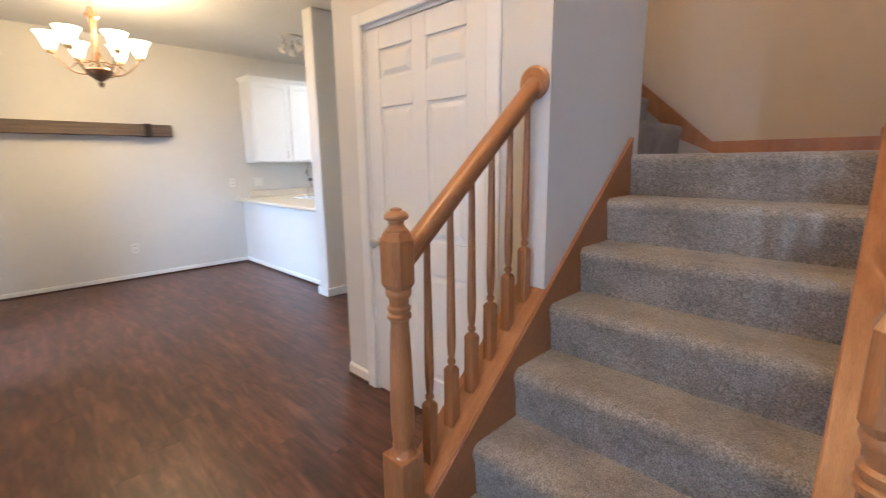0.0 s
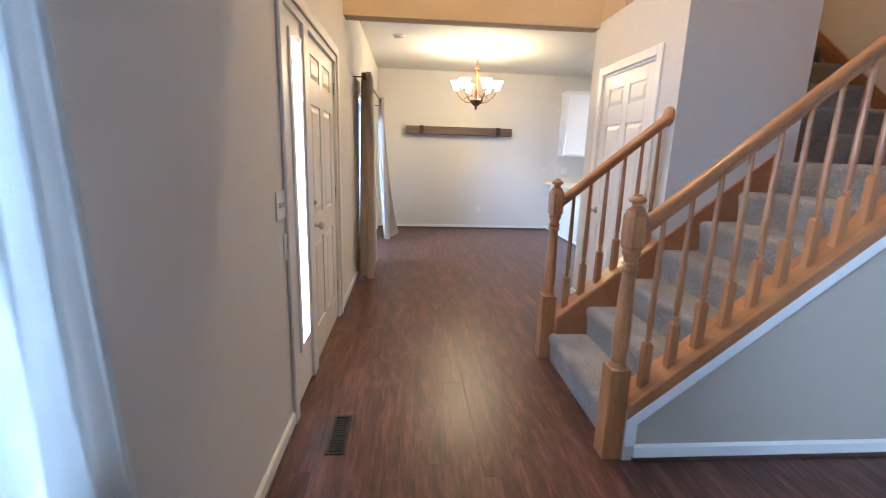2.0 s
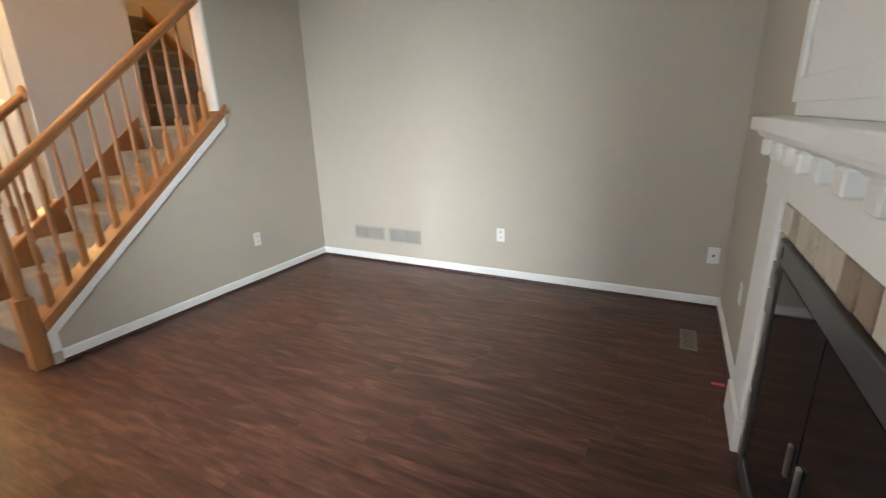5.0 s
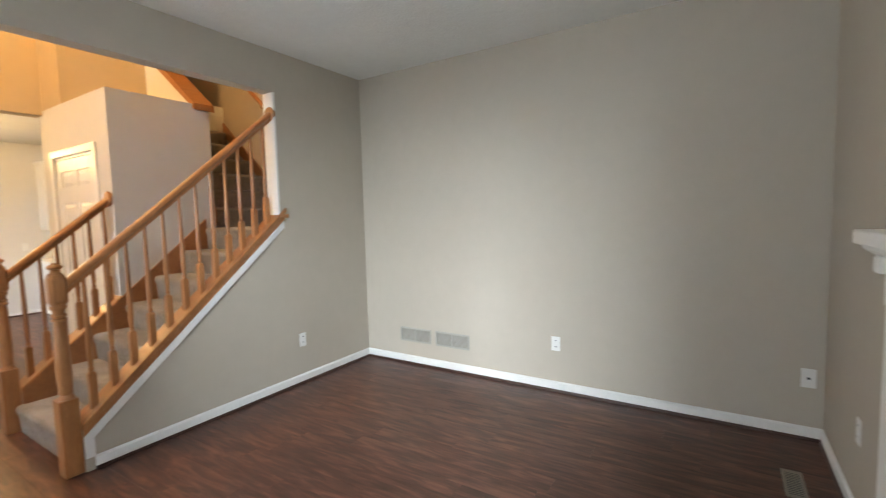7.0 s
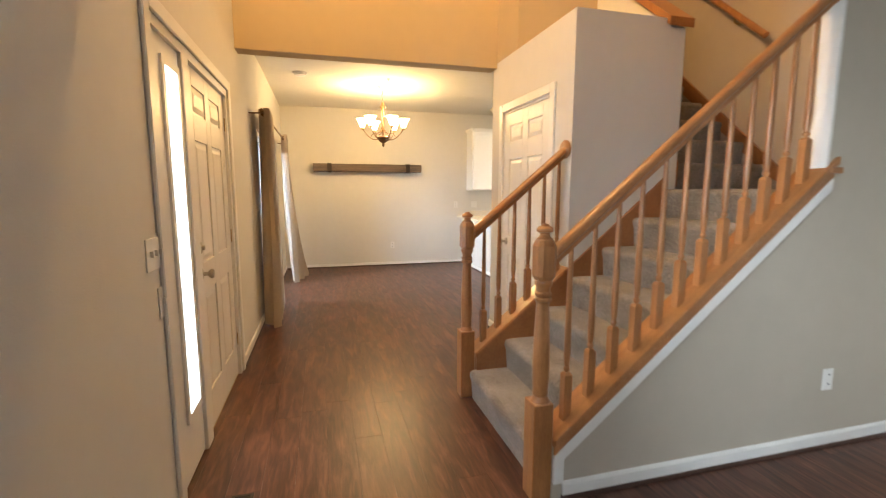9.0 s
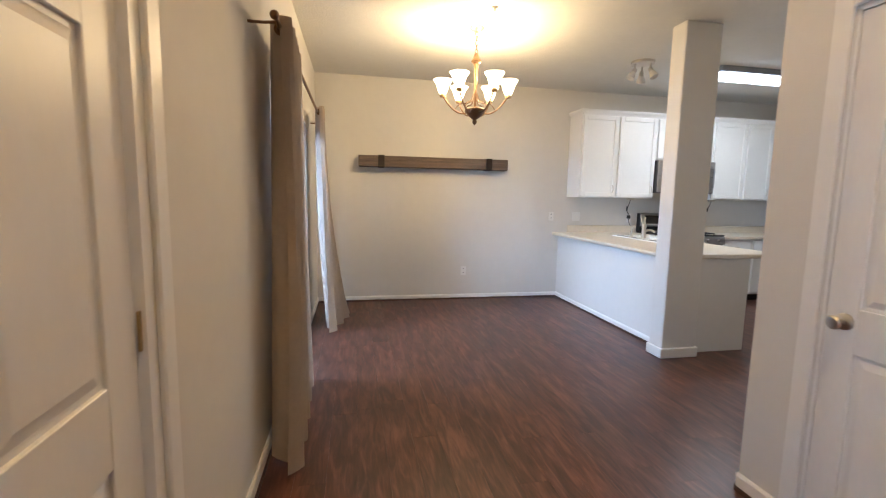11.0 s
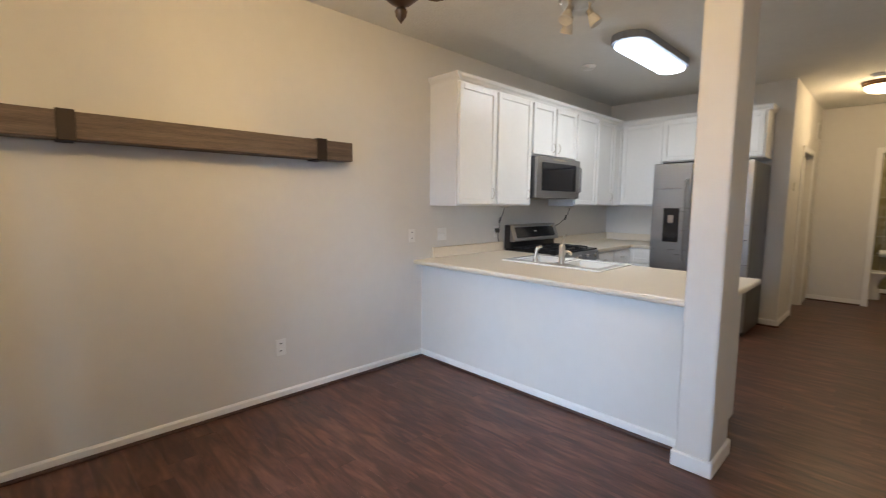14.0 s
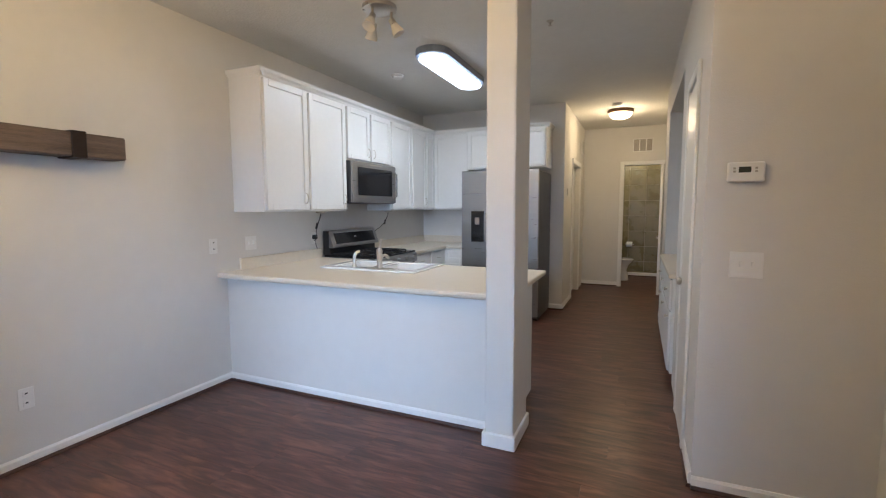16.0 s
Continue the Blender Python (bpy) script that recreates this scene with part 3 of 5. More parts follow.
# side door in the hallway
sd = thing("door_4", (-4.0, 7.55, 0), "white panel door in the hallway, closed, cream casing", "door", kind="structure")
panel_door(sd, 0.83, 2.05, Matrix.Translation((-4.07, 7.14, 0.01)) @ Matrix.Rotation(radians(90), 4, "Z") @ Matrix.Diagonal((1, -1, 1, 1)))
knob(sd, (-4.07, 7.21, 0.93), OUT_X, BRONZE)
bm = bmesh.new()
for y0, y1, z0, z1 in ((7.06, 7.13, 0, 2.15), (7.98, 8.05, 0, 2.15), (7.13, 7.98, 2.08, 2.15)):
    box(bm, -4.0, y0, z0 + 0.002, -3.982, y1, z1, 0.005)
part("casing", bm, TRIM, sd)

# bathroom doorway and its open leaf
bd = thing("door_5", (-2.74, 8.6, 0), "white panel bathroom door standing open along the hallway wall", "door", kind="structure")
panel_door(bd, 0.66, 2.08, Matrix.Translation((-2.63, 8.585, 0.01)) @ Matrix.Rotation(radians(-99), 4, "Z"))
knob(bd, (-2.725, 7.99, 0.93), IN_X)
bm = bmesh.new()
for x0, x1, z0, z1 in ((-3.39, -3.32, 0, 2.21), (-3.32, -2.62, 2.14, 2.21), (-2.62, -2.55, 0, 2.21)):
    box(bm, x0, 8.582, z0 + 0.002, x1, 8.6, z1, 0.005)
part("casing", bm, TRIM, bd)

# living room window
win = thing("window_2", (2.56, YF, 0.9), "wide white framed living room window with bright daylight", "window", kind="structure")
bm = bmesh.new()
wall_x(bm, 1.58, 2.95, YF - 0.14, YF - 0.06, 0.90, 2.15, [(1.645, 2.23, 0.965, 2.085), (2.30, 2.885, 0.965, 2.085)])
part("window_frame", bm, TRIM, win)
for a, b in ((1.64, 2.235), (2.295, 2.89)):
    p = part("pane", B(a, YF - 0.10, 0.96, b, YF - 0.094, 2.09), PANE, win)
    p.visible_shadow = False
part("window_sill", B(1.50, YF - 0.058, 0.872, 3.03, YF + 0.055, 0.907, 0.006), TRIM, win)
part("apron", B(1.54, YF, 0.80, 2.99, YF + 0.016, 0.872, 0.004), TRIM, win)

# patio slider
sl = thing("window_3", (-4.0, YF, 0), "white framed sliding glass patio door", "sliding door", kind="structure")
bm = bmesh.new()
wall_x(bm, -5.0, -3.08, YF - 0.155, YF - 0.03, 0.0, 2.03, [(-4.955, -3.125, 0.035, 1.985)])
part("frame", bm, TRIM, sl)
for x0, x1, y in ((-4.955, -4.02, YF - 0.085), (-4.08, -3.125, YF - 0.135)):
    bm = bmesh.new()
    wall_x(bm, x0, x1, y - 0.02, y + 0.02, 0.035, 1.985, [(x0 + 0.07, x1 - 0.07, 0.13, 1.905)])
    s = part("sash", bm, TRIM, sl)
    p = part("pane", B(x0 + 0.06, y - 0.004, 0.12, x1 - 0.06, y + 0.002, 1.915), PANE, s)
    p.visible_shadow = False
part("handle", B(-4.93, YF - 0.065, 0.82, -4.90, YF - 0.035, 1.62, 0.006), PLASTIC, sl, "long white pull handle")
part("track", B(-5.0, YF - 0.03, 0.0, -3.08, YF + 0.01, 0.018, 0.003), BRASS, sl, "worn metal floor track")

# column and peninsula wall
col = thing("column", (-3.77, 2.67, 0), "off-white square column with white base", "column", kind="structure")
part("shaft", B(-3.862, 2.522, 0, -3.690, 2.86, ZC, 0.012, 2), PAINT, col)
part("base", B(-3.877, 2.507, 0.003, -3.675, 2.875, 0.09, 0.006), TRIM, col)
bm = B(XB, 2.68, 0, -3.80, 2.80, 0.862)
box(bm, -3.83, 2.80, 0, -3.79, 3.45, 0.862)
solid("wall_peninsula", bm, PAINT, "off-white painted half wall under the peninsula counter", "wall", "structure")

# ---- stairs ----
RISE, RUN, Y1 = 0.20, 0.239, 1.01


def carpet_flight(name, n, place, width, label, run=RUN):
    """Steps with rounded noses as one carpeted body; x across, y along, z up, laid by place."""
    pts = [(0.022, 0.0)]
    for k in range(n):
        y = k * run
        z = (k + 1) * RISE
        pts += [(y + 0.020, z - RISE + 0.012), (y + 0.012, z - 0.075), (y + 0.002, z - 0.048), (y, z - 0.030), (y + 0.006, z - 0.013), (y + 0.020, z - 0.003), (y + 0.038, z)]
        pts.append(((k + 1) * run + 0.022, z))
    end = n * run + 0.03
    pts += [(end, n * RISE - 0.35), (end - 0.1, n * RISE - 0.40)]
    if n * RISE - 0.40 > 0.3:
        pts.append((0.25, 0.0))
    bm = prism(bmesh.new(), pts, "x", 0, width)
    bmesh.ops.transform(bm, matrix=place, verts=bm.verts)
    return part(name, bm, CARPET, None, "", True)


stair = tagged(carpet_flight("staircase", 7, Matrix.Translation((-0.628, Y1, 0)), 0.917, ""), "grey carpeted straight stairs beside the entry", "stairs", "", "structure")
tagged(mesh_object("landing", B(-0.78, 2.565 + 0.1, 1.20, 0.288, YL - 0.002, 1.398), CARPET), "grey carpeted stair landing", "landing", "", "structure")
up = carpet_flight("upper_flight", 10, Matrix.Translation((-0.72, 2.565, 1.398)) @ Matrix.Rotation(radians(90), 4, "Z") @ Matrix.Translation((0, 0, 0)), 0.965, "", 0.232)
tagged(up, "grey carpeted upper stair flight past the landing", "stairs", "", "structure")


def zr(y):
    """Height of the nosing line over the plan."""
    return 0.20 + (y - Y1) * RISE / RUN


# skirts and stringer caps in oak
def rake(name, y0, y1, x0, x1, lo, hi, mat=OAKD, label="honey oak stair skirt board"):
    bm = prism(bmesh.new(), [(y0, zr(y0) + lo), (y1, zr(y1) + lo), (y1, zr(y1) + hi), (y0, zr(y0) + hi)], "x", x0, x1, 0.003)
    return solid(name, bm, mat, label, "trim", "structure")


rake("stair_skirt", 1.055, 2.46, -0.63, -0.612, -0.25, 0.075)
rake("stair_skirt", 1.055, 2.51, 0.272, 0.289, -0.25, 0.06)
# closed stringer at the closet side
bm = prism(bmesh.new(), [(1.052, 0.0), (1.708, 0.0), (1.708, zr(1.708) + 0.05), (1.052, zr(1.052) + 0.05)], "x", -0.752, -0.632)
solid("stringer", bm, OAKD, "honey oak closed stair stringer", "stringer", "structure")
rake("stringer_cap", 1.05, 1.709, -0.765, -0.618, 0.051, 0.083, OAKR, "honey oak sloped cap under the balusters")
rake("stringer_cap", 1.05, 2.56, XS - 0.135, XS + 0.022, 0.025, 0.062, OAKR, "honey oak sloped cap under the balusters")
rake("stringer_face", 1.052, 2.545, XS + 0.001, XS + 0.012, -0.03, 0.026, OAKR, "honey oak face board on the stair wall")
bm = B(XS - 0.135, 2.50, zr(2.51) + 0.02, XS + 0.026, 2.58, zr(2.51) + 0.05, 0.004)
solid("stringer_block", bm, OAK, "honey oak end block on the stair wall", "trim", "structure")
# landing skirts
bm = prism(bmesh.new(), [(-0.5, 1.40), (0.286, 1.40), (0.286, 1.482), (-0.535, 1.482), (-2.9, 3.56), (-2.9, 3.40), (-0.72, 1.50)], "y", YL - 0.02, YL - 0.001)
solid("landing_skirt", bm, OAKD, "oak skirt board along landing and upper flight", "trim", "structure")
bm = B(0.264, 2.53, 1.40, 0.2835, YL - 0.02, 1.482)
solid("landing_skirt_side", bm, OAKD, "oak skirt board at the landing", "trim", "structure")
bm = prism(bmesh.new(), [(-0.60, 2.50), (-0.60, 2.56), (-3.6, 4.94), (-3.6, 4.86)], "y", 2.405, 2.60)
solid("half_wall_cap", bm, OAKD, "oak cap on the sloped half wall upstairs", "trim", "structure")
bm = prism(bmesh.new(), [(-0.632, 1.42), (-0.75, 1.42), (-3.4, 3.72), (-3.4, 3.90), (-0.632, 1.60)], "y", 2.561, 2.577)
solid("upper_skirt", bm, OAKD, "oak skirt board beside the upper flight", "trim", "structure")


def turned_newel(x, y, label):
    th = thing("newel_post", (x, y, 0), label, "newel post", "newel posts")
    w = 0.043
    part("base", B(x - 0.05, y - 0.05, 0.003, x + 0.05, y + 0.044, 0.46, 0.004), OAK, th)
    prof = [(0.044, 0.46), (0.036, 0.475), (0.031, 0.485), (0.036, 0.495), (0.033, 0.51), (0.037, 0.56), (0.038, 0.64), (0.034, 0.78), (0.030, 0.87), (0.028, 0.90), (0.030, 0.912), (0.037, 0.918), (0.037, 0.928), (0.030, 0.934), (0.036, 0.944), (0.036, 0.952), (0.029, 0.958), (0.031, 0.978), (0.038, 0.988), (0.040, 1.000), (0.034, 1.010)]
    part("shaft", lathe(bmesh.new(), prof, (x, y, 0), seg=20), OAK, th, smooth=True)
    bm = bmesh.new()
    c = 0.017
    oct_pts = [(-w + c, -w), (w - c, -w), (w, -w + c), (w, w - c), (w - c, w), (-w + c, w), (-w, w - c), (-w, -w + c)]
    rings = [[bm.verts.new((x + a * k, y + b * k, z)) for a, b in oct_pts] for k, z in ((0.74, 1.006), (1.0, 1.026), (1.0, 1.156), (0.78, 1.180))]
    for lo, hi in zip(rings, rings[1:]):
        for k in range(8):
            bm.faces.new((lo[k], lo[(k + 1) % 8], hi[(k + 1) % 8], hi[k]))
    bm.faces.new(rings[0])
    bm.faces.new(rings[-1])
    part("block", bm, OAK, th)
    part("finial", lathe(bmesh.new(), [(0.036, 1.178), (0.036, 1.186), (0.027, 1.192), (0.021, 1.202), (0.024, 1.212), (0.034, 1.216), (0.037, 1.222), (0.036, 1.230), (0.028, 1.238), (0.018, 1.241), (0.017, 1.247), (0.008, 1.250), (0, 1.251)], (x, y, 0), seg=20), OAK, th, smooth=True)
    return th


newel_a = turned_newel(-0.695, 1.006, "turned honey oak newel post on the closet side")
newel_b = turned_newel(0.358, 1.006, "turned honey oak newel post on the living side")


def zrail(y):
    return 1.11 + (y - 1.05) * RISE / RUN


def rail(name, x, y0, y1, ring_y, label):
    th = thing(name, (x, y0, zrail(y0)), label, "handrail")
    prof = [(-0.018, -0.032), (0.018, -0.032), (0.020, -0.012), (0.031, -0.002), (0.033, 0.012), (0.025, 0.026), (0.010, 0.033), (-0.010, 0.033), (-0.025, 0.026), (-0.033, 0.012), (-0.031, -0.002), (-0.020, -0.012)]
    bm = bmesh.new()
    rows = [[bm.verts.new((x + p, y, zrail(y) + q * 1.25)) for p, q in prof] for y in (y0, y1)]
    n = len(prof)
    for i in range(n):
        bm.faces.new((rows[0][i], rows[0][(i + 1) % n], rows[1][(i + 1) % n], rows[1][i]))
    bm.faces.new(rows[0])
    bm.faces.new(rows[1])
    part("rail", bm, OAKR, th, smooth=True)
    part("rosette", lathe(bmesh.new(), [(0, 0), (0.062, 0.0), (0.063, 0.012), (0.056, 0.020), (0.050, 0.022), (0, 0.022)], (x, ring_y, zrail(ring_y) + 0.005), IN_Y, 24), OAK, th, smooth=True)
    return th


rail("handrail", -0.695, 1.05, 1.692, 1.708, "sloped honey oak handrail on the closet side")
rail("handrail", 0.358, 1.05, 2.49, 2.506, "long sloped honey oak handrail on the living side")
# wall handrail of the upper flight
wr = thing("wall_handrail", (-0.85, YL - 0.07, 2.6), "oak handrail on brackets along upstairs wall", "handrail")
part("rail", tube(bmesh.new(), [(-0.80, YL - 0.07, 2.59), (-2.9, YL - 0.07, 4.43)], 0.026, 12), OAKD, wr, smooth=True)
for x in (-1.1, -2.3):
    z = 2.59 + (-0.80 - x) * 0.876
    part("bracket", tube(bmesh.new(), [(x, YL - 0.07, z - 0.02), (x, YL - 0.06, z - 0.07), (x, YL - 0.002, z - 0.08)], 0.008), BRASS, wr, smooth=True)


def baluster(x, y, base, top):
    """A square foot, turned rings and a tapering round stem."""
    th = thing("baluster", (x, y, base), "slim turned honey oak stair baluster", "baluster", "stair balusters")
    w = 0.019
    slope = w * RISE / RUN
    bm = bmesh.new()
    lo = [bm.verts.new((x + a * w, y + b * w, base + b * slope - 0.004)) for a, b in ((-1, -1), (1, -1), (1, 1), (-1, 1))]
    hi = [bm.verts.new((x + a * w, y + b * w, base + 0.20)) for a, b in ((-1, -1), (1, -1), (1, 1), (-1, 1))]
    tip = [bm.verts.new((x + a * w * 0.6, y + b * w * 0.6, base + 0.212)) for a, b in ((-1, -1), (1, -1), (1, 1), (-1, 1))]
    bm.faces.new(lo)
    bm.faces.new(tip)
    for k in range(4):
        j = (k + 1) % 4
        bm.faces.new((lo[k], lo[j], hi[j], hi[k]))
        bm.faces.new((hi[k], hi[j], tip[j], tip[k]))
    part("foot", bm, OAK, th)
    h = top - base
    prof = [(0.011, 0.208), (0.010, 0.216), (0.015, 0.224), (0.015, 0.232), (0.010, 0.240), (0.013, 0.256), (0.0155, 0.30), (0.0155, 0.36), (0.013, 0.36 + (h - 0.36) * 0.5), (0.0105, h + 0.006)]
    part("stem", lathe(bmesh.new(), prof, (x, y, base), seg=10), OAK, th, smooth=True)


for i in range(6):
    y = 1.125 + i * 0.107
    baluster(-0.695, y, zr(y) + 0.083, zrail(y) - 0.036)
for i in range(12):
    y = 1.135 + i * 0.1165
    baluster(0.358, y, zr(y) + 0.062, zrail(y) - 0.036)


# ---- curtains ----


def drape(name, x0, x1, y, z0, z1, folds, amp, mat, flare, label, lean=0.0, rings=True):
    th = thing(name, ((x0 + x1) / 2, y, z1), label, "curtain", "curtains")
    bm = bmesh.new()
    nu, nv = folds * 10, 14
    grid = []
    for j in range(nv + 1):
        v = j / nv
        row = []
        for i in range(nu + 1):
            u = i / nu
            ph = u * folds * math.tau
            a = amp * (0.75 + 0.45 * v) * (1 + 0.25 * math.sin(3.1 * u + 1.7))
            xx = x0 + (x1 - x0) * u + (u - 0.35) * flare * v * v + 0.012 * math.sin(2 * ph + v * 2)
            yy = y + a * math.sin(ph + 0.35 * math.sin(2.5 * v + u * 4)) + lean * v * v * (0.3 + u)
            row.append(bm.verts.new((xx, yy, z1 + (z0 - z1) * v)))
        grid.append(row)
    for a, b in zip(grid, grid[1:]):
        for i in range(nu):
            bm.faces.new((a[i], a[i + 1], b[i + 1], b[i]))
    bmesh.ops.solidify(bm, geom=bm.faces, thickness=0.003)
    part("cloth", bm, mat, th, smooth=True)
    if rings:
        for k in range(folds * 2):
            xx = x0 + (x1 - x0) * (k + 0.5) / (folds * 2)
            part("grommet", lathe(bmesh.new(), [(0.019, -0.003), (0.030, -0.003), (0.030, 0.003), (0.019, 0.003), (0.019, -0.003)], (xx, y, z1 - 0.05), OUT_X, 14), BRONZE, th, smooth=True)
    return th


drape("curtain", -2.66, -3.33, -0.42, 0.035, 2.175, 5, 0.06, DRAPE, -0.5, "taupe grommet-top curtain gathered beside the patio door")
drape("curtain", -4.80, -5.24, -0.40, 0.035, 2.175, 3, 0.05, DRAPE, -0.26, "taupe grommet-top curtain gathered at the dining corner", 0.20)
rod = thing("curtain_rod", (-4.0, -0.42, 2.13), "dark bronze curtain rod over the patio door", "curtain rod")
part("pole", tube(bmesh.new(), [(-2.55, -0.42, 2.128), (-5.5, -0.42, 2.128)], 0.011, 10), BRONZE, rod, smooth=True)
for x, s in ((-2.55, 1), (-5.5, -1)):
    part("finial", lathe(bmesh.new(), [(0, 0), (0.014, 0.002), (0.02, 0.015), (0.02, 0.025), (0.012, 0.038), (0, 0.042)], (x, -0.42, 2.128), OUT_X if s > 0 else IN_X, 12), BRONZE, rod, smooth=True)
for x in (-2.58, -5.46):
    part("bracket", tube(bmesh.new(), [(x, YF, 2.11), (x, -0.48, 2.11), (x, -0.42, 2.115)], 0.007), BRONZE, rod, smooth=True)
drape("sheer_curtain", 1.56, 1.72, -0.445, 0.03, 2.42, 4, 0.030, SHEER, 0.32, "white sheer curtain hanging beside the bright window", rings=False)
drape("sheer_curtain", 2.88, 3.28, -0.445, 0.03, 2.42, 4, 0.030, SHEER, 0.06, "white sheer curtain at the window end by the fireplace", rings=False)
rod2 = thing("curtain_rod", (2.56, -0.445, 2.43), "white curtain rod over the living room window", "curtain rod")
part("pole", tube(bmesh.new(), [(1.32, -0.445, 2.42), (3.33, -0.445, 2.42)], 0.010, 10), TRIM, rod2, smooth=True)
for x in (1.34, 3.31):
    part("bracket", tube(bmesh.new(), [(x, YF, 2.41), (x, -0.445, 2.41)], 0.007), TRIM, rod2, smooth=True)

# ---- wall shelf ----
sh = thing("wall_shelf", (XB, 0.93, 1.78), "weathered grey-brown wooden beam shelf with dark iron straps", "shelf")
part("beam", B(XB + 0.001, -0.03, 1.708, XB + 0.15, 1.865, 1.842, 0.006), SHELFW, sh)
for y in (0.205, 1.575):
    bm = B(XB + 0.001, y, 1.700, XB + 0.158, y + 0.075, 1.850, 0.003)
    part("strap", bm, IRON, sh, "dark iron strap")

# ---- chandelier ----
CX, CY = -4.272, 0.95
ch = thing("chandelier", (CX, CY, ZC), "bronze chandelier with six lit frosted glass shades", "chandelier")
part("canopy", lathe(bmesh.new(), [(0, ZC), (0.062, ZC), (0.062, ZC - 0.012), (0.045, ZC - 0.028), (0.012, ZC - 0.036), (0, ZC - 0.036)], (CX, CY, 0), seg=20), NICKEL, ch, smooth=True)
for k in range(5):
    z = ZC - 0.055 - k * 0.036
    ring = [(CX + (0.013 * math.cos(a) if k % 2 else 0), CY + (0 if k % 2 else 0.013 * math.cos(a)), z + 0.022 * math.sin(a)) for a in [i * math.tau / 10 for i in range(11)]]
    part("chain_link", tube(bmesh.new(), ring, 0.0028, 6), BRONZE, ch, smooth=True)
part("stem", lathe(bmesh.new(), [(0, 2.51), (0.014, 2.51), (0.020, 2.49), (0.028, 2.47), (0.040, 2.452), (0.040, 2.444), (0.022, 2.43), (0.017, 2.36), (0.014, 2.26), (0.010, 2.12), (0.012, 2.06), (0, 2.06)], (CX, CY, 0)), BRONZE, ch, smooth=True)
part("cup", lathe(bmesh.new(), [(0.012, 2.088), (0.070, 2.082), (0.084, 2.070), (0.080, 2.052), (0.055, 2.022), (0.030, 2.002), (0.012, 1.992), (0.019, 1.980), (0.016, 1.966), (0.006, 1.952), (0, 1.944)], (CX, CY, 0), seg=20), BRONZE, ch, smooth=True)
for k in range(6):
    a = k * math.tau / 6 + 0.3
    cx, cy = math.cos(a), math.sin(a)
    def q(r, z):
        return (CX + r * cx, CY + r * cy, z)
    part("arm", tube(bmesh.new(), curve_pts(q(0.03, 2.07), q(0.13, 1.98), q(0.22, 2.11), q(0.262, 2.175), 12), 0.006), BRONZE, ch, smooth=True)
    part("scroll", tube(bmesh.new(), curve_pts(q(0.014, 2.20), q(0.05, 2.05), q(0.10, 2.18), q(0.16, 2.075), 10), 0.004), BRONZE, ch, smooth=True)
    part("socket", lathe(bmesh.new(), [(0, 2.165), (0.024, 2.165), (0.026, 2.18), (0.018, 2.20), (0, 2.20)], (CX + 0.265 * cx, CY + 0.265 * cy, 0)), BRASS, ch, smooth=True)
    s = part("shade", lathe(bmesh.new(), [(0.022, 2.188), (0.030, 2.20), (0.044, 2.235), (0.052, 2.265), (0.074, 2.298), (0.078, 2.302), (0.070, 2.298), (0.048, 2.264), (0.026, 2.20), (0.018, 2.19)], (CX + 0.265 * cx, CY + 0.265 * cy, 0), seg=20), BULB, ch, smooth=True)
for k in range(3):
    a = k * math.tau / 3 + 0.3
    point_lamp("chandelier_bulb", (CX + 0.265 * math.cos(a), CY + 0.265 * math.sin(a), 2.44), 24, WARM, 0.04)
grow = Matrix.Translation((0, 0, 1.4 - ZC)) @ Matrix.Scale(1.07, 4) @ Matrix.Translation((0, 0, ZC - 1.4))
for ob in ch.children:
    if not ob.name.startswith(("canopy", "chain_link")):
        ob.data.transform(grow)
# foyer pendant up in the high ceiling: unseen, added to warm the foyer
fp = thing("assumed_foyer_light", (-0.6, 0.45, ZU), "unseen bronze ceiling light with lit glass bowl, added high in the foyer", "ceiling light")
part("canopy", lathe(bmesh.new(), [(0, ZU), (0.08, ZU), (0.07, ZU - 0.03), (0.012, ZU - 0.05), (0.012, ZU - 0.30), (0, ZU - 0.30)], (-0.6, 0.45, 0)), BRONZE, fp, smooth=True)
part("bowl", lathe(bmesh.new(), [(0, ZU - 0.42), (0.10, ZU - 0.41), (0.18, ZU - 0.36), (0.21, ZU - 0.30), (0.20, ZU - 0.30), (0, ZU - 0.32)], (-0.6, 0.45, 0), seg=24), HALLG, fp, smooth=True)
point_lamp("assumed_foyer_bulb", (-0.6, 0.45, ZU - 0.52), 145, (1.0, 0.64, 0.28), 0.12)

# ---- kitchen ----
CF = -5.78      # front of the uppers on the long wall


def pull(thg, x, y, z, out, mat=NICKEL):
    """A small arched pull; out is the unit way out of the door."""
    o = Vector(out)
    a, b = Vector((x, y, z - 0.045)), Vector((x, y, z + 0.045))
    part("handle", tube(bmesh.new(), [a, a + o * 0.018 + Vector((0, 0, 0.006)), (a + b) / 2 + o * 0.027, b + o * 0.018 - Vector((0, 0, 0.006)), b], 0.0045, 6), mat, thg, "small nickel pull", smooth=True)


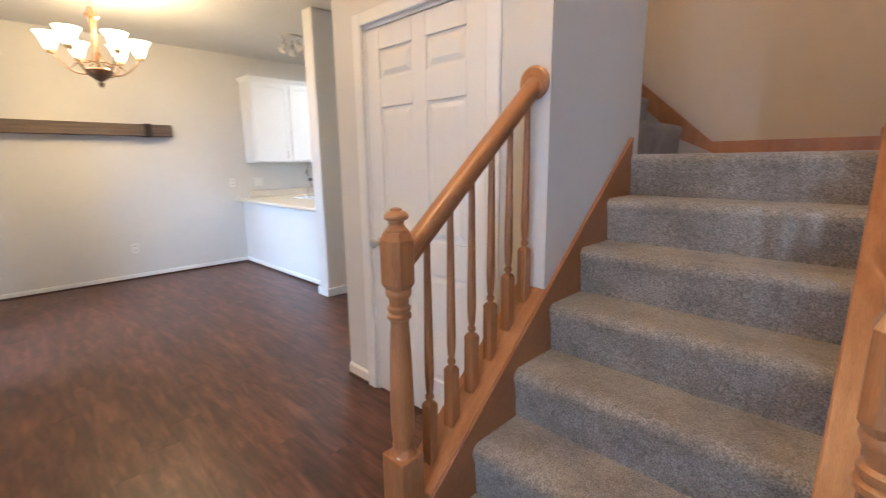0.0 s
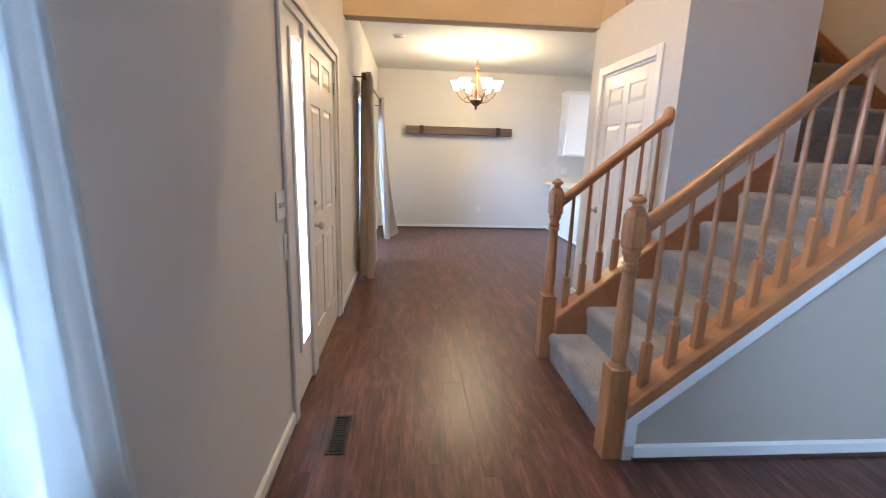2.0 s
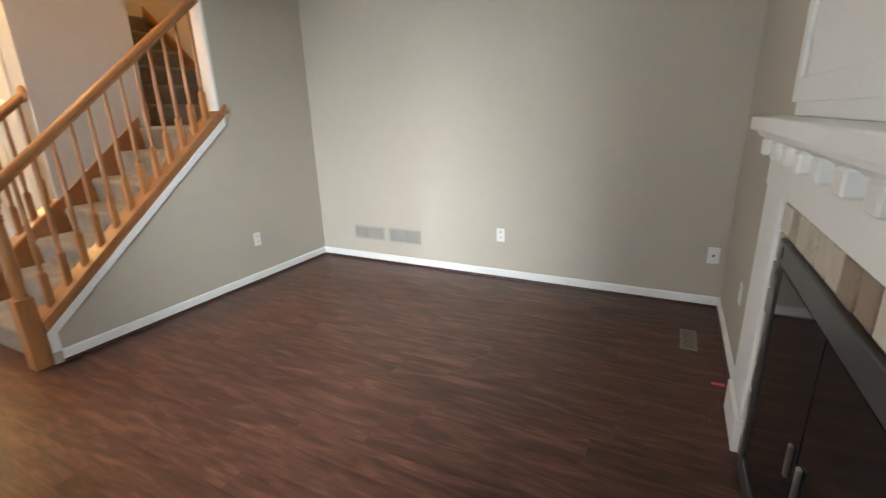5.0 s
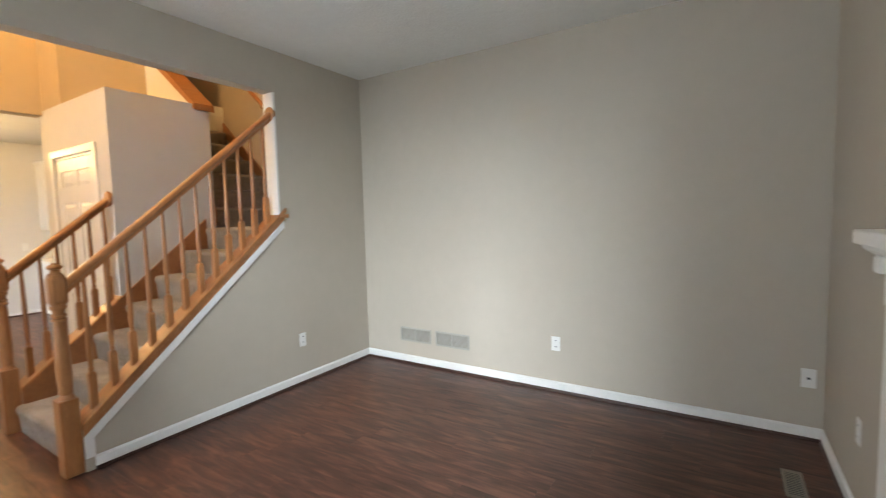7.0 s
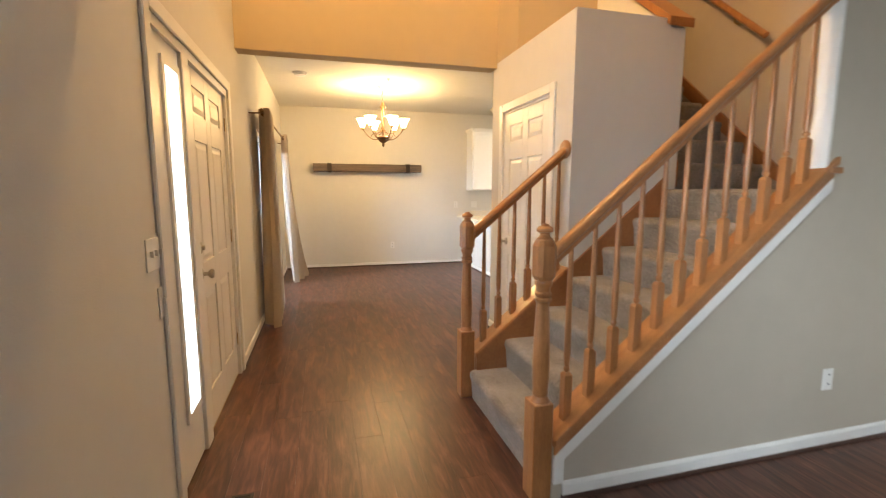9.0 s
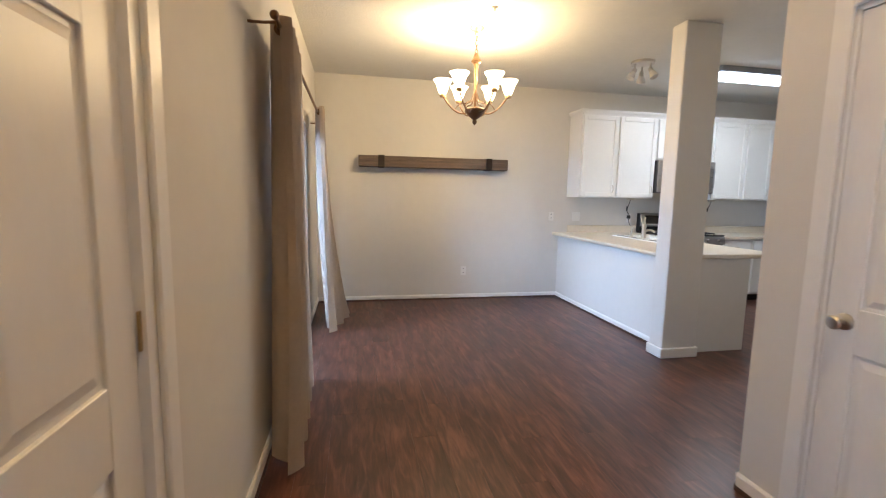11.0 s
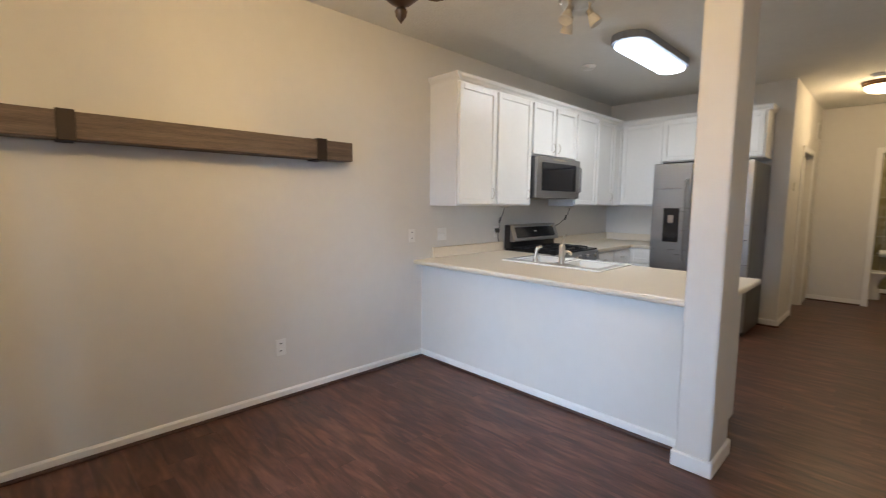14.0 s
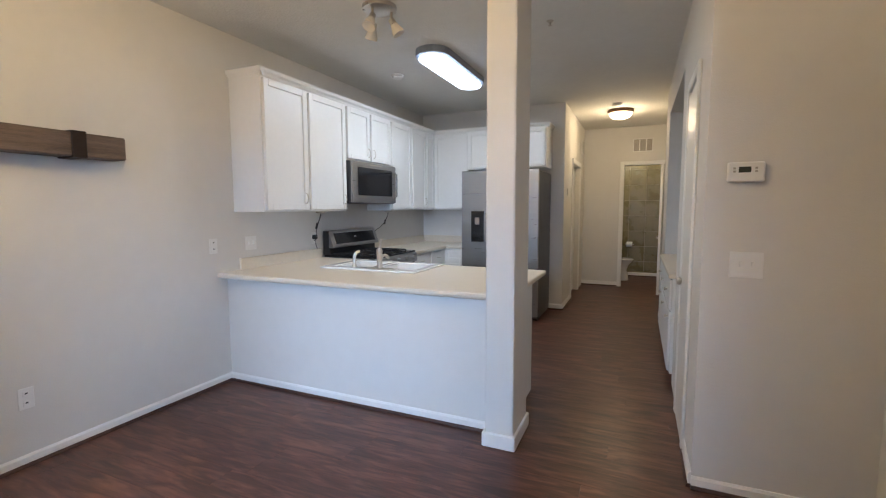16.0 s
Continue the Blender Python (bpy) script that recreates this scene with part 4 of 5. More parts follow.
def shaker_x(parent, x, y0, y1, z0, z1, hand=None):
    """A framed door whose face looks to +x."""
    g, s = 0.004, 0.055
    d = part("door", B(x, y0 + g, z0 + g, x + 0.012, y1 - g, z1 - g), CABW, parent)
    for kind, a in (("stile", (y0 + g, z0 + g, y0 + s, z1 - g)), ("stile", (y1 - s, z0 + g, y1 - g, z1 - g)), ("rail", (y0 + s, z0 + g, y1 - s, z0 + s)), ("rail", (y0 + s, z1 - s, y1 - s, z1 - g))):
        part(kind, B(x + 0.010, a[0], a[1], x + 0.025, a[2], a[3], 0.003), CABW, d)
    if hand:
        pull(d, x + 0.024, hand[0], hand[1], (1, 0, 0))
    return d


def shaker_y(parent, y, x0, x1, z0, z1, hand=None):
    """A framed door whose face looks to -y."""
    g, s = 0.004, 0.055
    d = part("door", B(x0 + g, y - 0.012, z0 + g, x1 - g, y, z1 - g), CABW, parent)
    for kind, a in (("stile", (x0 + g, z0 + g, x0 + s, z1 - g)), ("stile", (x1 - s, z0 + g, x1 - g, z1 - g)), ("rail", (x0 + s, z0 + g, x1 - s, z0 + s)), ("rail", (x0 + s, z1 - s, x1 - s, z1 - g))):
        part(kind, B(a[0], y - 0.025, a[1], a[2], y - 0.010, a[3], 0.003), CABW, d)
    if hand:
        pull(d, hand[0], y - 0.024, hand[1], (0, -1, 0))
    return d


def upper_x(y0, y1, z0, z1, splits, hands, label):
    th = thing("wall_cabinet", (XB, (y0 + y1) / 2, z0), label, "cabinet", "white wall cabinets")
    part("body", B(XB + 0.001, y0, z0, CF, y1, z1), CABW, th)
    edges = [y0] + splits + [y1]
    for i in range(len(edges) - 1):
        h = hands[i] if hands else None
        shaker_x(th, CF + 0.001, edges[i] + 0.012, edges[i + 1] - 0.012, z0 + 0.012, z1 - 0.012, h)
    return th


upper_x(2.775, 3.855, 1.385, 2.44, [3.295], [(3.235, 1.50), (3.80, 1.50)], "white two-door wall cabinet at the peninsula end")
upper_x(3.859, 4.735, 1.90, 2.44, [4.295], [(4.245, 2.0), (4.345, 2.0)], "short white two-door wall cabinet over the microwave")
upper_x(4.739, 5.96, 1.385, 2.44, [5.26, 5.70], [None, (5.64, 1.50), None], "white wall cabinet in the kitchen corner")
cb = thing("wall_cabinet", (-5.5, 6.3, 1.385), "white wall cabinet beside the refrigerator", "cabinet", "white wall cabinets")
part("body", B(CF + 0.001, 5.97, 1.385, -5.24, 6.298, 2.44), CABW, cb)
shaker_y(cb, 5.969, CF + 0.02, -5.25, 1.40, 2.43)
cb = thing("wall_cabinet", (-4.7, 6.3, 1.95), "white wall cabinet over the refrigerator", "cabinet", "white wall cabinets")
part("body", B(-5.236, 5.90, 1.93, -4.17, 6.298, 2.44), CABW, cb)
shaker_y(cb, 5.899, -5.225, -4.70, 1.94, 2.43, (-4.76, 2.02))
shaker_y(cb, 5.899, -4.70, -4.18, 1.94, 2.43, (-4.64, 2.02))
cr = thing("crown_molding", (XB, 4, 2.44), "white crown molding along the wall cabinets", "molding", kind="structure")
pr = [(0, 0), (0.022, 0), (0.030, 0.018), (0.046, 0.034), (0.052, 0.052), (0.052, 0.062), (0, 0.062)]
part("run", prism(bmesh.new(), [(CF - 0.02 + a, 2.44 + b) for a, b in pr], "y", 2.765, 5.95), CABW, cr)
part("run", prism(bmesh.new(), [(5.985 - a, 2.44 + b) for a, b in pr], "x", CF, -4.14), CABW, cr)
part("run", prism(bmesh.new(), [(2.80 - a, 2.44 + b) for a, b in pr], "x", XB, CF + 0.03), CABW, cr)
part("run", prism(bmesh.new(), [(-4.19 + a, 2.44 + b) for a, b in pr], "y", 5.95, 6.298), CABW, cr)


def base_x(y0, y1, label):
    th = thing("base_cabinet", (XB, (y0 + y1) / 2, 0), label, "cabinet", "white base cabinets")
    part("body", B(XB + 0.001, y0, 0.10, -5.50, y1, 0.86), CABW, th)
    part("toe_kick", B(XB + 0.001, y0, 0.003, -5.57, y1, 0.10), BLACKM, th)
    shaker_x(th, -5.499, y0 + 0.02, y1 - 0.02, 0.12, 0.66, (y1 - 0.07, 0.58))
    d = part("drawer", B(-5.499, y0 + 0.024, 0.68, -5.48, y1 - 0.024, 0.845, 0.003), CABW, th)
    part("handle", tube(bmesh.new(), [(-5.48, (y0 + y1) / 2 - 0.045, 0.76), (-5.455, (y0 + y1) / 2, 0.76), (-5.48, (y0 + y1) / 2 + 0.045, 0.76)], 0.0045, 6), NICKEL, d, smooth=True)


base_x(3.35, 3.85, "white base cabinet beside the range")
base_x(4.75, 5.22, "white base cabinet with drawer past the range")
base_x(5.224, 5.69, "white base cabinet with drawer in the corner")
th = thing("base_cabinet", (-5.3, 6.3, 0), "white base cabinet in the kitchen corner", "cabinet", "white base cabinets")
part("body", B(XB + 0.001, 5.70, 0.10, -5.20, 6.298, 0.86), CABW, th)
shaker_y(th, 5.699, -5.48, -5.21, 0.12, 0.66, (-5.26, 0.58))
shaker_y(th, 5.699, -5.48, -5.21, 0.68, 0.85)
th = thing("base_cabinet", (-4.9, 3.1, 0), "white sink base cabinet behind the peninsula wall", "cabinet", "white base cabinets")
part("body", B(XB + 0.001, 2.802, 0.10, -3.832, 3.345, 0.858), CABW, th)

ct = thing("countertop", (-5, 3, 0.9), "cream laminate peninsula counter with rolled edge", "countertop")
bm = bmesh.new()
for a in ((XB + 0.002, 2.60, -5.50, 3.85), (-5.50, 2.60, -3.755, 3.175), (-5.50, 3.675, -3.755, 3.74), (-4.70, 3.175, -3.755, 3.675)):
    box(bm, a[0], a[1], 0.864, a[2], a[3], 0.902)
part("top", bm, LAMIN, ct)
bm = bmesh.new()
prism(bm, [(2.60, 0.862), (2.588, 0.870), (2.584, 0.884), (2.588, 0.898), (2.60, 0.9035)], "x", XB + 0.002, -3.755)
prism(bm, [(-3.755, 0.862), (-3.743, 0.870), (-3.739, 0.884), (-3.743, 0.898), (-3.755, 0.9035)], "y", 2.60, 3.74)
part("edge", bm, LAMIN, ct)
part("backsplash", B(XB + 0.002, 2.80, 0.903, XB + 0.022, 3.85, 1.0, 0.004), LAMIN, ct)
ct2 = thing("countertop", (-5.8, 5.5, 0.9), "cream laminate corner counter past the range", "countertop")
bm = B(XB + 0.002, 4.75, 0.864, -5.46, 6.298, 0.902, 0.004)
box(bm, -5.46, 5.66, 0.864, -5.18, 6.298, 0.902, 0.004)
part("top", bm, LAMIN, ct2)
bm = B(XB + 0.002, 4.75, 0.903, XB + 0.022, 6.298, 1.0, 0.004)
box(bm, XB + 0.022, 6.278, 0.903, -5.18, 6.298, 1.0, 0.004)
part("backsplash", bm, LAMIN, ct2)

# sink
sk = thing("sink", (-5.1, 3.42, 0.9), "white double bowl drop-in kitchen sink", "sink")
bm = bmesh.new()
wall = [(-5.56, 3.15, -4.64, 3.255), (-5.56, 3.655, -4.64, 3.72), (-5.56, 3.255, -5.49, 3.655), (-5.13, 3.255, -5.08, 3.655), (-4.71, 3.255, -4.64, 3.655)]
for a in wall:
    box(bm, a[0], a[1], 0.903, a[2], a[3], 0.916, 0.004)
part("rim", bm, PORC, sk)
for x0, x1 in ((-5.49, -5.13), (-5.08, -4.71)):
    bm = B(x0, 3.255, 0.72, x1, 3.655, 0.728)
    box(bm, x0, 3.255, 0.728, x0 + 0.006, 3.655, 0.904)
    box(bm, x1 - 0.006, 3.255, 0.728, x1, 3.655, 0.904)
    box(bm, x0, 3.255, 0.728, x1, 3.261, 0.904)
    box(bm, x0, 3.649, 0.728, x1, 3.655, 0.904)
    part("bowl", bm, PORC, sk)
fa = thing("faucet", (-4.99, 3.20, 0.916), "brushed nickel single lever kitchen faucet", "faucet")
part("plate", B(-5.10, 3.175, 0.9165, -4.88, 3.23, 0.926, 0.004), NICKEL, fa)
part("body", lathe(bmesh.new(), [(0.030, 0.926), (0.027, 0.935), (0.024, 0.95), (0.024, 1.045), (0.026, 1.05), (0.026, 1.068), (0.020, 1.085), (0, 1.09)], (-4.99, 3.20, 0)), NICKEL, fa, smooth=True)
part("spout", tube(bmesh.new(), curve_pts((-4.99, 3.215, 1.0), (-4.99, 3.25, 1.03), (-4.99, 3.30, 1.03), (-4.99, 3.34, 0.995)), 0.013), NICKEL, fa, smooth=True)
part("lever", tube(bmesh.new(), [(-4.99, 3.20, 1.075), (-4.982, 3.195, 1.11), (-4.965, 3.185, 1.15), (-4.945, 3.175, 1.165)], 0.010), NICKEL, fa, smooth=True)
sp = thing("sprayer", (-5.25, 3.22, 0.916), "brushed nickel side sprayer beside the faucet", "sprayer")
part("base", lathe(bmesh.new(), [(0.022, 0.9165), (0.020, 0.935), (0.012, 0.95), (0, 0.95)], (-5.25, 3.22, 0)), NICKEL, sp, smooth=True)
part("head", tube(bmesh.new(), curve_pts((-5.25, 3.22, 0.94), (-5.25, 3.215, 1.02), (-5.245, 3.215, 1.04), (-5.215, 3.25, 1.05)), 0.014), NICKEL, sp, smooth=True)

# range
rg = thing("range", (-5.8, 4.3, 0), "black and stainless gas range with backguard display", "range")
part("body", B(XB + 0.03, 3.862, 0.02, -5.46, 4.738, 0.905, 0.004), DARKST, rg)
part("cooktop", B(XB + 0.03, 3.862, 0.906, -5.45, 4.738, 0.922, 0.004), BLACKG, rg)
part("riser", B(XB + 0.03, 3.868, 0.9225, XB + 0.105, 4.732, 1.0, 0.004), BLACKM, rg, "black vent riser behind the burners")
bg = part("backguard", prism(bmesh.new(), [(XB + 0.03, 0.998), (XB + 0.152, 0.998), (XB + 0.158, 1.008), (XB + 0.098, 1.172), (XB + 0.085, 1.18), (XB + 0.03, 1.18)], "y", 3.862, 4.738, 0.004), STEEL, rg, "slanted stainless control backguard")
part("end_cap", B(XB + 0.028, 3.8555, 0.9225, XB + 0.10, 3.8615, 1.175, 0.002), BLACKM, bg)
bm = prism(bmesh.new(), [(XB + 0.146, 1.035), (XB + 0.151, 1.037), (XB + 0.110, 1.150), (XB + 0.105, 1.148)], "y", 3.925, 4.675)
part("display", bm, BLACKG, bg)
part("clock", prism(bmesh.new(), [(XB + 0.128, 1.096), (XB + 0.1315, 1.097), (XB + 0.1275, 1.108), (XB + 0.124, 1.107)], "y", 4.27, 4.31), VENTM, bg)
for y in (3.95, 4.24, 4.53):
    bm = bmesh.new()
    for k in range(4):
        box(bm, -5.98 + k * 0.145, y - 0.07, 0.930, -5.968 + k * 0.145, y + 0.13, 0.942, 0.002)
    for k in range(3):
        box(bm, -5.98, y - 0.07 + k * 0.094, 0.932, -5.533, y - 0.058 + k * 0.094, 0.942, 0.002)
    for a in (-5.974, -5.539):
        for b in (y - 0.064, y + 0.124):
            box(bm, a - 0.006, b - 0.006, 0.9215, a + 0.006, b + 0.006, 0.938)
    part("grate", bm, BLACKM, rg, "black cast iron burner grate")
pn = part("panel", prism(bmesh.new(), [(-5.46, 0.80), (-5.425, 0.80), (-5.44, 0.90), (-5.46, 0.905)], "y", 3.862, 4.738, 0.003), STEEL, rg)
for k in range(5):
    part("knob", lathe(bmesh.new(), [(0, 0), (0.022, 0), (0.024, 0.006), (0.020, 0.030), (0, 0.032)], (-5.432, 3.96 + k * 0.17, 0.85), OUT_X, 12), STEEL, pn, smooth=True)
od = part("oven_door", B(-5.459, 3.875, 0.20, -5.425, 4.725, 0.785, 0.005), STEEL, rg)
part("handle", tube(bmesh.new(), [(-5.425, 3.93, 0.74), (-5.38, 3.93, 0.745), (-5.38, 4.67, 0.745), (-5.425, 4.67, 0.74)], 0.011), STEEL, od, smooth=True)

# microwave
mw = thing("microwave", (XB, 4.3, 1.46), "stainless over-the-range microwave with dark glass door", "microwave")
part("body", B(XB + 0.002, 3.868, 1.465, -5.73, 4.73, 1.893, 0.003), DARKST, mw)
d = part("door", B(-5.729, 3.868, 1.47, -5.70, 4.73, 1.89, 0.006), STEEL, mw)
part("glass", B(-5.699, 3.955, 1.545, -5.694, 4.635, 1.835, 0.002), BLACKG, d)
part("handle", tube(bmesh.new(), [(-5.70, 4.685, 1.53), (-5.662, 4.685, 1.55), (-5.662, 4.685, 1.80), (-5.70, 4.685, 1.82)], 0.010), STEEL, d, smooth=True)
part("grille", B(-5.699, 4.18, 1.862, -5.696, 4.42, 1.878), NICKEL, d)

# refrigerator
fr = thing("refrigerator", (-4.67, 5.9, 0), "stainless french door refrigerator with ice dispenser", "refrigerator")
part("body", B(-5.17, 5.56, 0.03, -4.17, 6.27, 1.865, 0.004), DARKST, fr)
part("grille", B(-5.15, 5.58, 0.003, -4.19, 6.2, 0.03), BLACKM, fr)
ld = part("door", B(-5.17, 5.50, 0.66, -4.755, 5.557, 1.88, 0.012, 2), STEEL, fr)
rd = part("door", B(-4.749, 5.50, 0.66, -4.17, 5.557, 1.88, 0.012, 2), STEEL, fr)
dr = part("drawer", B(-5.17, 5.50, 0.06, -4.17, 5.557, 0.652, 0.012, 2), STEEL, fr)
part("dispenser", B(-5.035, 5.494, 0.98, -4.865, 5.501, 1.37, 0.003), BLACKG, ld, "black water and ice dispenser")
part("spigot", B(-4.98, 5.475, 1.20, -4.92, 5.494, 1.29, 0.006), NICKEL, ld)
for dd, x in ((ld, -4.80), (rd, -4.70)):
    part("handle", tube(bmesh.new(), [(x, 5.50, 0.78), (x, 5.44, 0.80), (x, 5.44, 1.68), (x, 5.50, 1.70)], 0.013), STEEL, dd, smooth=True)
part("handle", tube(bmesh.new(), [(-5.1, 5.50, 0.585), (-5.09, 5.44, 0.59), (-4.25, 5.44, 0.59), (-4.24, 5.50, 0.585)], 0.013), STEEL, dr, smooth=True)

# cords hanging under the wall cabinets
for y, side_y, low in ((3.62, 1, 1.0), (4.90, -1, 1.13)):
    cd = thing("power_cord", (XB + 0.15, y, 1.38), "black cord hanging under a wall cabinet", "cord")
    part("puck", lathe(bmesh.new(), [(0, 1.3845), (0.05, 1.3845), (0.046, 1.366), (0.02, 1.36), (0, 1.36)], (XB + 0.20, y, 0)), NICKEL, cd, smooth=True)
    part("cable", tube(bmesh.new(), curve_pts((XB + 0.20, y, 1.362), (XB + 0.19, y - 0.02, 1.26), (XB + 0.15, y - 0.03, 1.22), (XB + 0.10, y + 0.05 * side_y, 1.17)), 0.004, 6), BLACKM, cd, smooth=True)
    part("connector", tube(bmesh.new(), [(XB + 0.172, y - 0.022, 1.27), (XB + 0.150, y - 0.014, 1.215)], 0.010, 8), BLACKM, cd, smooth=True)
    part("cable", tube(bmesh.new(), curve_pts((XB + 0.10, y + 0.05 * side_y, 1.17), (XB + 0.05, y + 0.12 * side_y, 1.14), (XB + 0.05, y + 0.06 * side_y, 1.08), (XB + 0.03, y + 0.14 * side_y, low)), 0.004, 6), BLACKM, cd, smooth=True)
    part("plug", B(XB + 0.010, y + 0.10 * side_y - 0.018, 1.10, XB + 0.055, y + 0.10 * side_y + 0.022, 1.145, 0.006), BLACKM if side_y > 0 else PLASTIC, cd)

# ---- ceiling fixtures ----
kl = thing("kitchen_light", (-4.78, 4.35, ZC), "long lit ceiling light with rounded diffuser, dark housing", "ceiling light")


def stadium(cx, cy, hw, hl, n=8):
    pts = []
    for k in range(n + 1):
        a = math.pi * k / n
        pts.append((cx + hw * math.cos(a), cy + hl - hw + hw * math.sin(a)))
    for k in range(n + 1):
        a = math.pi + math.pi * k / n
        pts.append((cx + hw * math.cos(a), cy - hl + hw + hw * math.sin(a)))
    return pts


DARKREG = material("dark_register", (0.035, 0.026, 0.02), 0.5, 0.3)
HOUSE = material("grey_housing", (0.20, 0.22, 0.26), 0.5, scale=6)
part("housing", prism(bmesh.new(), stadium(-4.78, 4.27, 0.155, 0.62), "z", ZC - 0.06, ZC - 0.0005), HOUSE, kl)
part("diffuser", prism(bmesh.new(), stadium(-4.78, 4.27, 0.128, 0.59), "z", ZC - 0.095, ZC - 0.0605, 0.012), TUBE, kl)
area_lamp("kitchen_tube", (-4.78, 4.27, ZC - 0.105), (-4.78, 4.27, 0), 0.24, 1.1, 27, (1.0, 0.96, 0.88))

hl = thing("hall_light", (-3.35, 7.1, ZC), "flush hallway ceiling light with lit alabaster bowl", "ceiling light")
part("ring", lathe(bmesh.new(), [(0, ZC - 0.0005), (0.175, ZC - 0.0005), (0.18, ZC - 0.025), (0.165, ZC - 0.045), (0, ZC - 0.045)], (-3.35, 7.1, 0), seg=24), BRONZE, hl, smooth=True)
part("bowl", lathe(bmesh.new(), [(0.158, ZC - 0.046), (0.150, ZC - 0.075), (0.115, ZC - 0.108), (0.05, ZC - 0.125), (0, ZC - 0.127)], (-3.35, 7.1, 0), seg=24), HALLG, hl, smooth=True)
point_lamp("hall_bulb", (-3.35, 7.1, ZC - 0.24), 27, (1.0, 0.70, 0.36), 0.10)
# bathroom lamp is an added fill without fixture, to brighten the tile
point_lamp("bath_fill", (-3.3, 9.2, 2.45), 26, (1.0, 0.80, 0.5), 0.08)

st = thing("spot_light", (-4.76, 2.88, ZC), "unlit nickel ceiling fixture with three frosted spot heads", "ceiling light")
part("plate", lathe(bmesh.new(), [(0, ZC - 0.0005), (0.12, ZC - 0.0005), (0.118, ZC - 0.025), (0.09, ZC - 0.032), (0, ZC - 0.032)], (-4.76, 2.88, 0), seg=24), NICKEL, st, smooth=True)
for k in range(3):
    a = k * math.tau / 3 + 0.5
    x, y = -4.76 + 0.085 * math.cos(a), 2.88 + 0.085 * math.sin(a)
    tilt = Matrix.Rotation(a, 4, "Z") @ Matrix.Rotation(radians(150), 4, "Y")
    part("stem", tube(bmesh.new(), [(x, y, ZC - 0.03), (x, y, ZC - 0.085)], 0.010), NICKEL, st, smooth=True)
    part("holder", lathe(bmesh.new(), [(0, -0.01), (0.022, -0.01), (0.024, 0.03), (0, 0.03)], (x, y, ZC - 0.09), tilt), NICKEL, st, smooth=True)
    part("shade", lathe(bmesh.new(), [(0.024, 0.028), (0.036, 0.06), (0.046, 0.10), (0.043, 0.10), (0, 0.06)], (x, y, ZC - 0.09), tilt), FROST, st, smooth=True)


def disc(name, x, y, r, h, label, cat):
    th = thing(name, (x, y, ZC), label, cat)
    part("base", lathe(bmesh.new(), [(0, ZC - 0.0005), (r, ZC - 0.0005), (r, ZC - h * 0.45), (r * 0.94, ZC - h * 0.5), (0, ZC - h * 0.5)], (x, y, 0), seg=24), PLASTIC, th, smooth=True)
    part("cover", lathe(bmesh.new(), [(0, ZC - h * 0.45), (r * 0.8, ZC - h * 0.5), (r * 0.78, ZC - h * 0.8), (r * 0.6, ZC - h), (0, ZC - h)], (x, y, 0), seg=24), PLASTIC, th, smooth=True)


disc("smoke_detector", -3.805, -0.11, 0.085, 0.045, "round white smoke detector on dining ceiling", "smoke detector")
disc("smoke_detector", -5.43, 4.32, 0.07, 0.04, "round white smoke detector on kitchen ceiling", "smoke detector")
disc("smoke_detector", -3.37, 6.66, 0.07, 0.035, "round white detector on hallway ceiling", "smoke detector")
for x, y in ((-3.72, 3.6), (-3.84, 0.97)):
    sk2 = thing("sprinkler", (x, y, ZC), "small metal ceiling fire sprinkler head", "sprinkler")
    part("body", lathe(bmesh.new(), [(0, ZC - 0.0005), (0.028, ZC - 0.0005), (0.022, ZC - 0.008), (0.008, ZC - 0.012), (0.006, ZC - 0.03), (0.016, ZC - 0.034), (0, ZC - 0.037)], (x, y, 0), seg=12), NICKEL, sk2, smooth=True)

# ---- plates, vents, thermostat ----


def plate(kind, at, out, w=0.072, h=0.118, gangs=1, label="white wall outlet plate", cat="outlet"):
    """A cover plate with its sockets or toggles; out names the way it faces."""
    th = thing(kind, at, label, cat)
    o = {"+x": Vector((1, 0, 0)), "-x": Vector((-1, 0, 0)), "+y": Vector((0, 1, 0)), "-y": Vector((0, -1, 0))}[out]
    s = Vector((abs(o.y), abs(o.x), 0))
    c = Vector(at)

    def slab(hw, hh, d0, d1, off=0.0, up=0.0, bev=0.0):
        p = c + s * (off - hw) + o * d0 + Vector((0, 0, up - hh))
        q = c + s * (off + hw) + o * d1 + Vector((0, 0, up + hh))
        return B(p.x, p.y, p.z, q.x, q.y, q.z, bevel=bev)
    part("cover", slab(w / 2, h / 2, 0.0005, 0.006, bev=0.002), PLASTIC, th)
    for g in range(gangs):
        off = (g - (gangs - 1) / 2) * 0.046
        if kind == "light_switch":
            part("toggle", slab(0.005, 0.012, 0.006, 0.018, off, 0.003, 0.001), PLASTIC, th)
            part("slot", slab(0.008, 0.017, 0.0055, 0.0065, off), TRIM, th)
        elif kind == "cable_jack":
            part("jack", slab(0.008, 0.006, 0.006, 0.012, off), BLACKM, th)
        else:
            for up in (-0.026, 0.026):
                part("socket", slab(0.016, 0.015, 0.006, 0.0085, off, up, 0.002), PLASTIC, th)
                part("slot", slab(0.006, 0.004, 0.0083, 0.0092, off, up + 0.003), BLACKM, th)
    return th


plate("outlet", (XS, 2.675, 0.39), "+x", label="white wall outlet under the sloped stair trim")
plate("outlet", (2.43, YL, 0.398), "-y", label="white wall outlet on the greige living wall")
plate("cable_jack", (4.03, YL, 0.395), "-y", 0.075, 0.12, label="white cable jack plate near the fireplace corner", cat="cable jack")
plate("outlet", (XR, 2.72, 0.43), "-x", label="white wall outlet beside the fireplace")
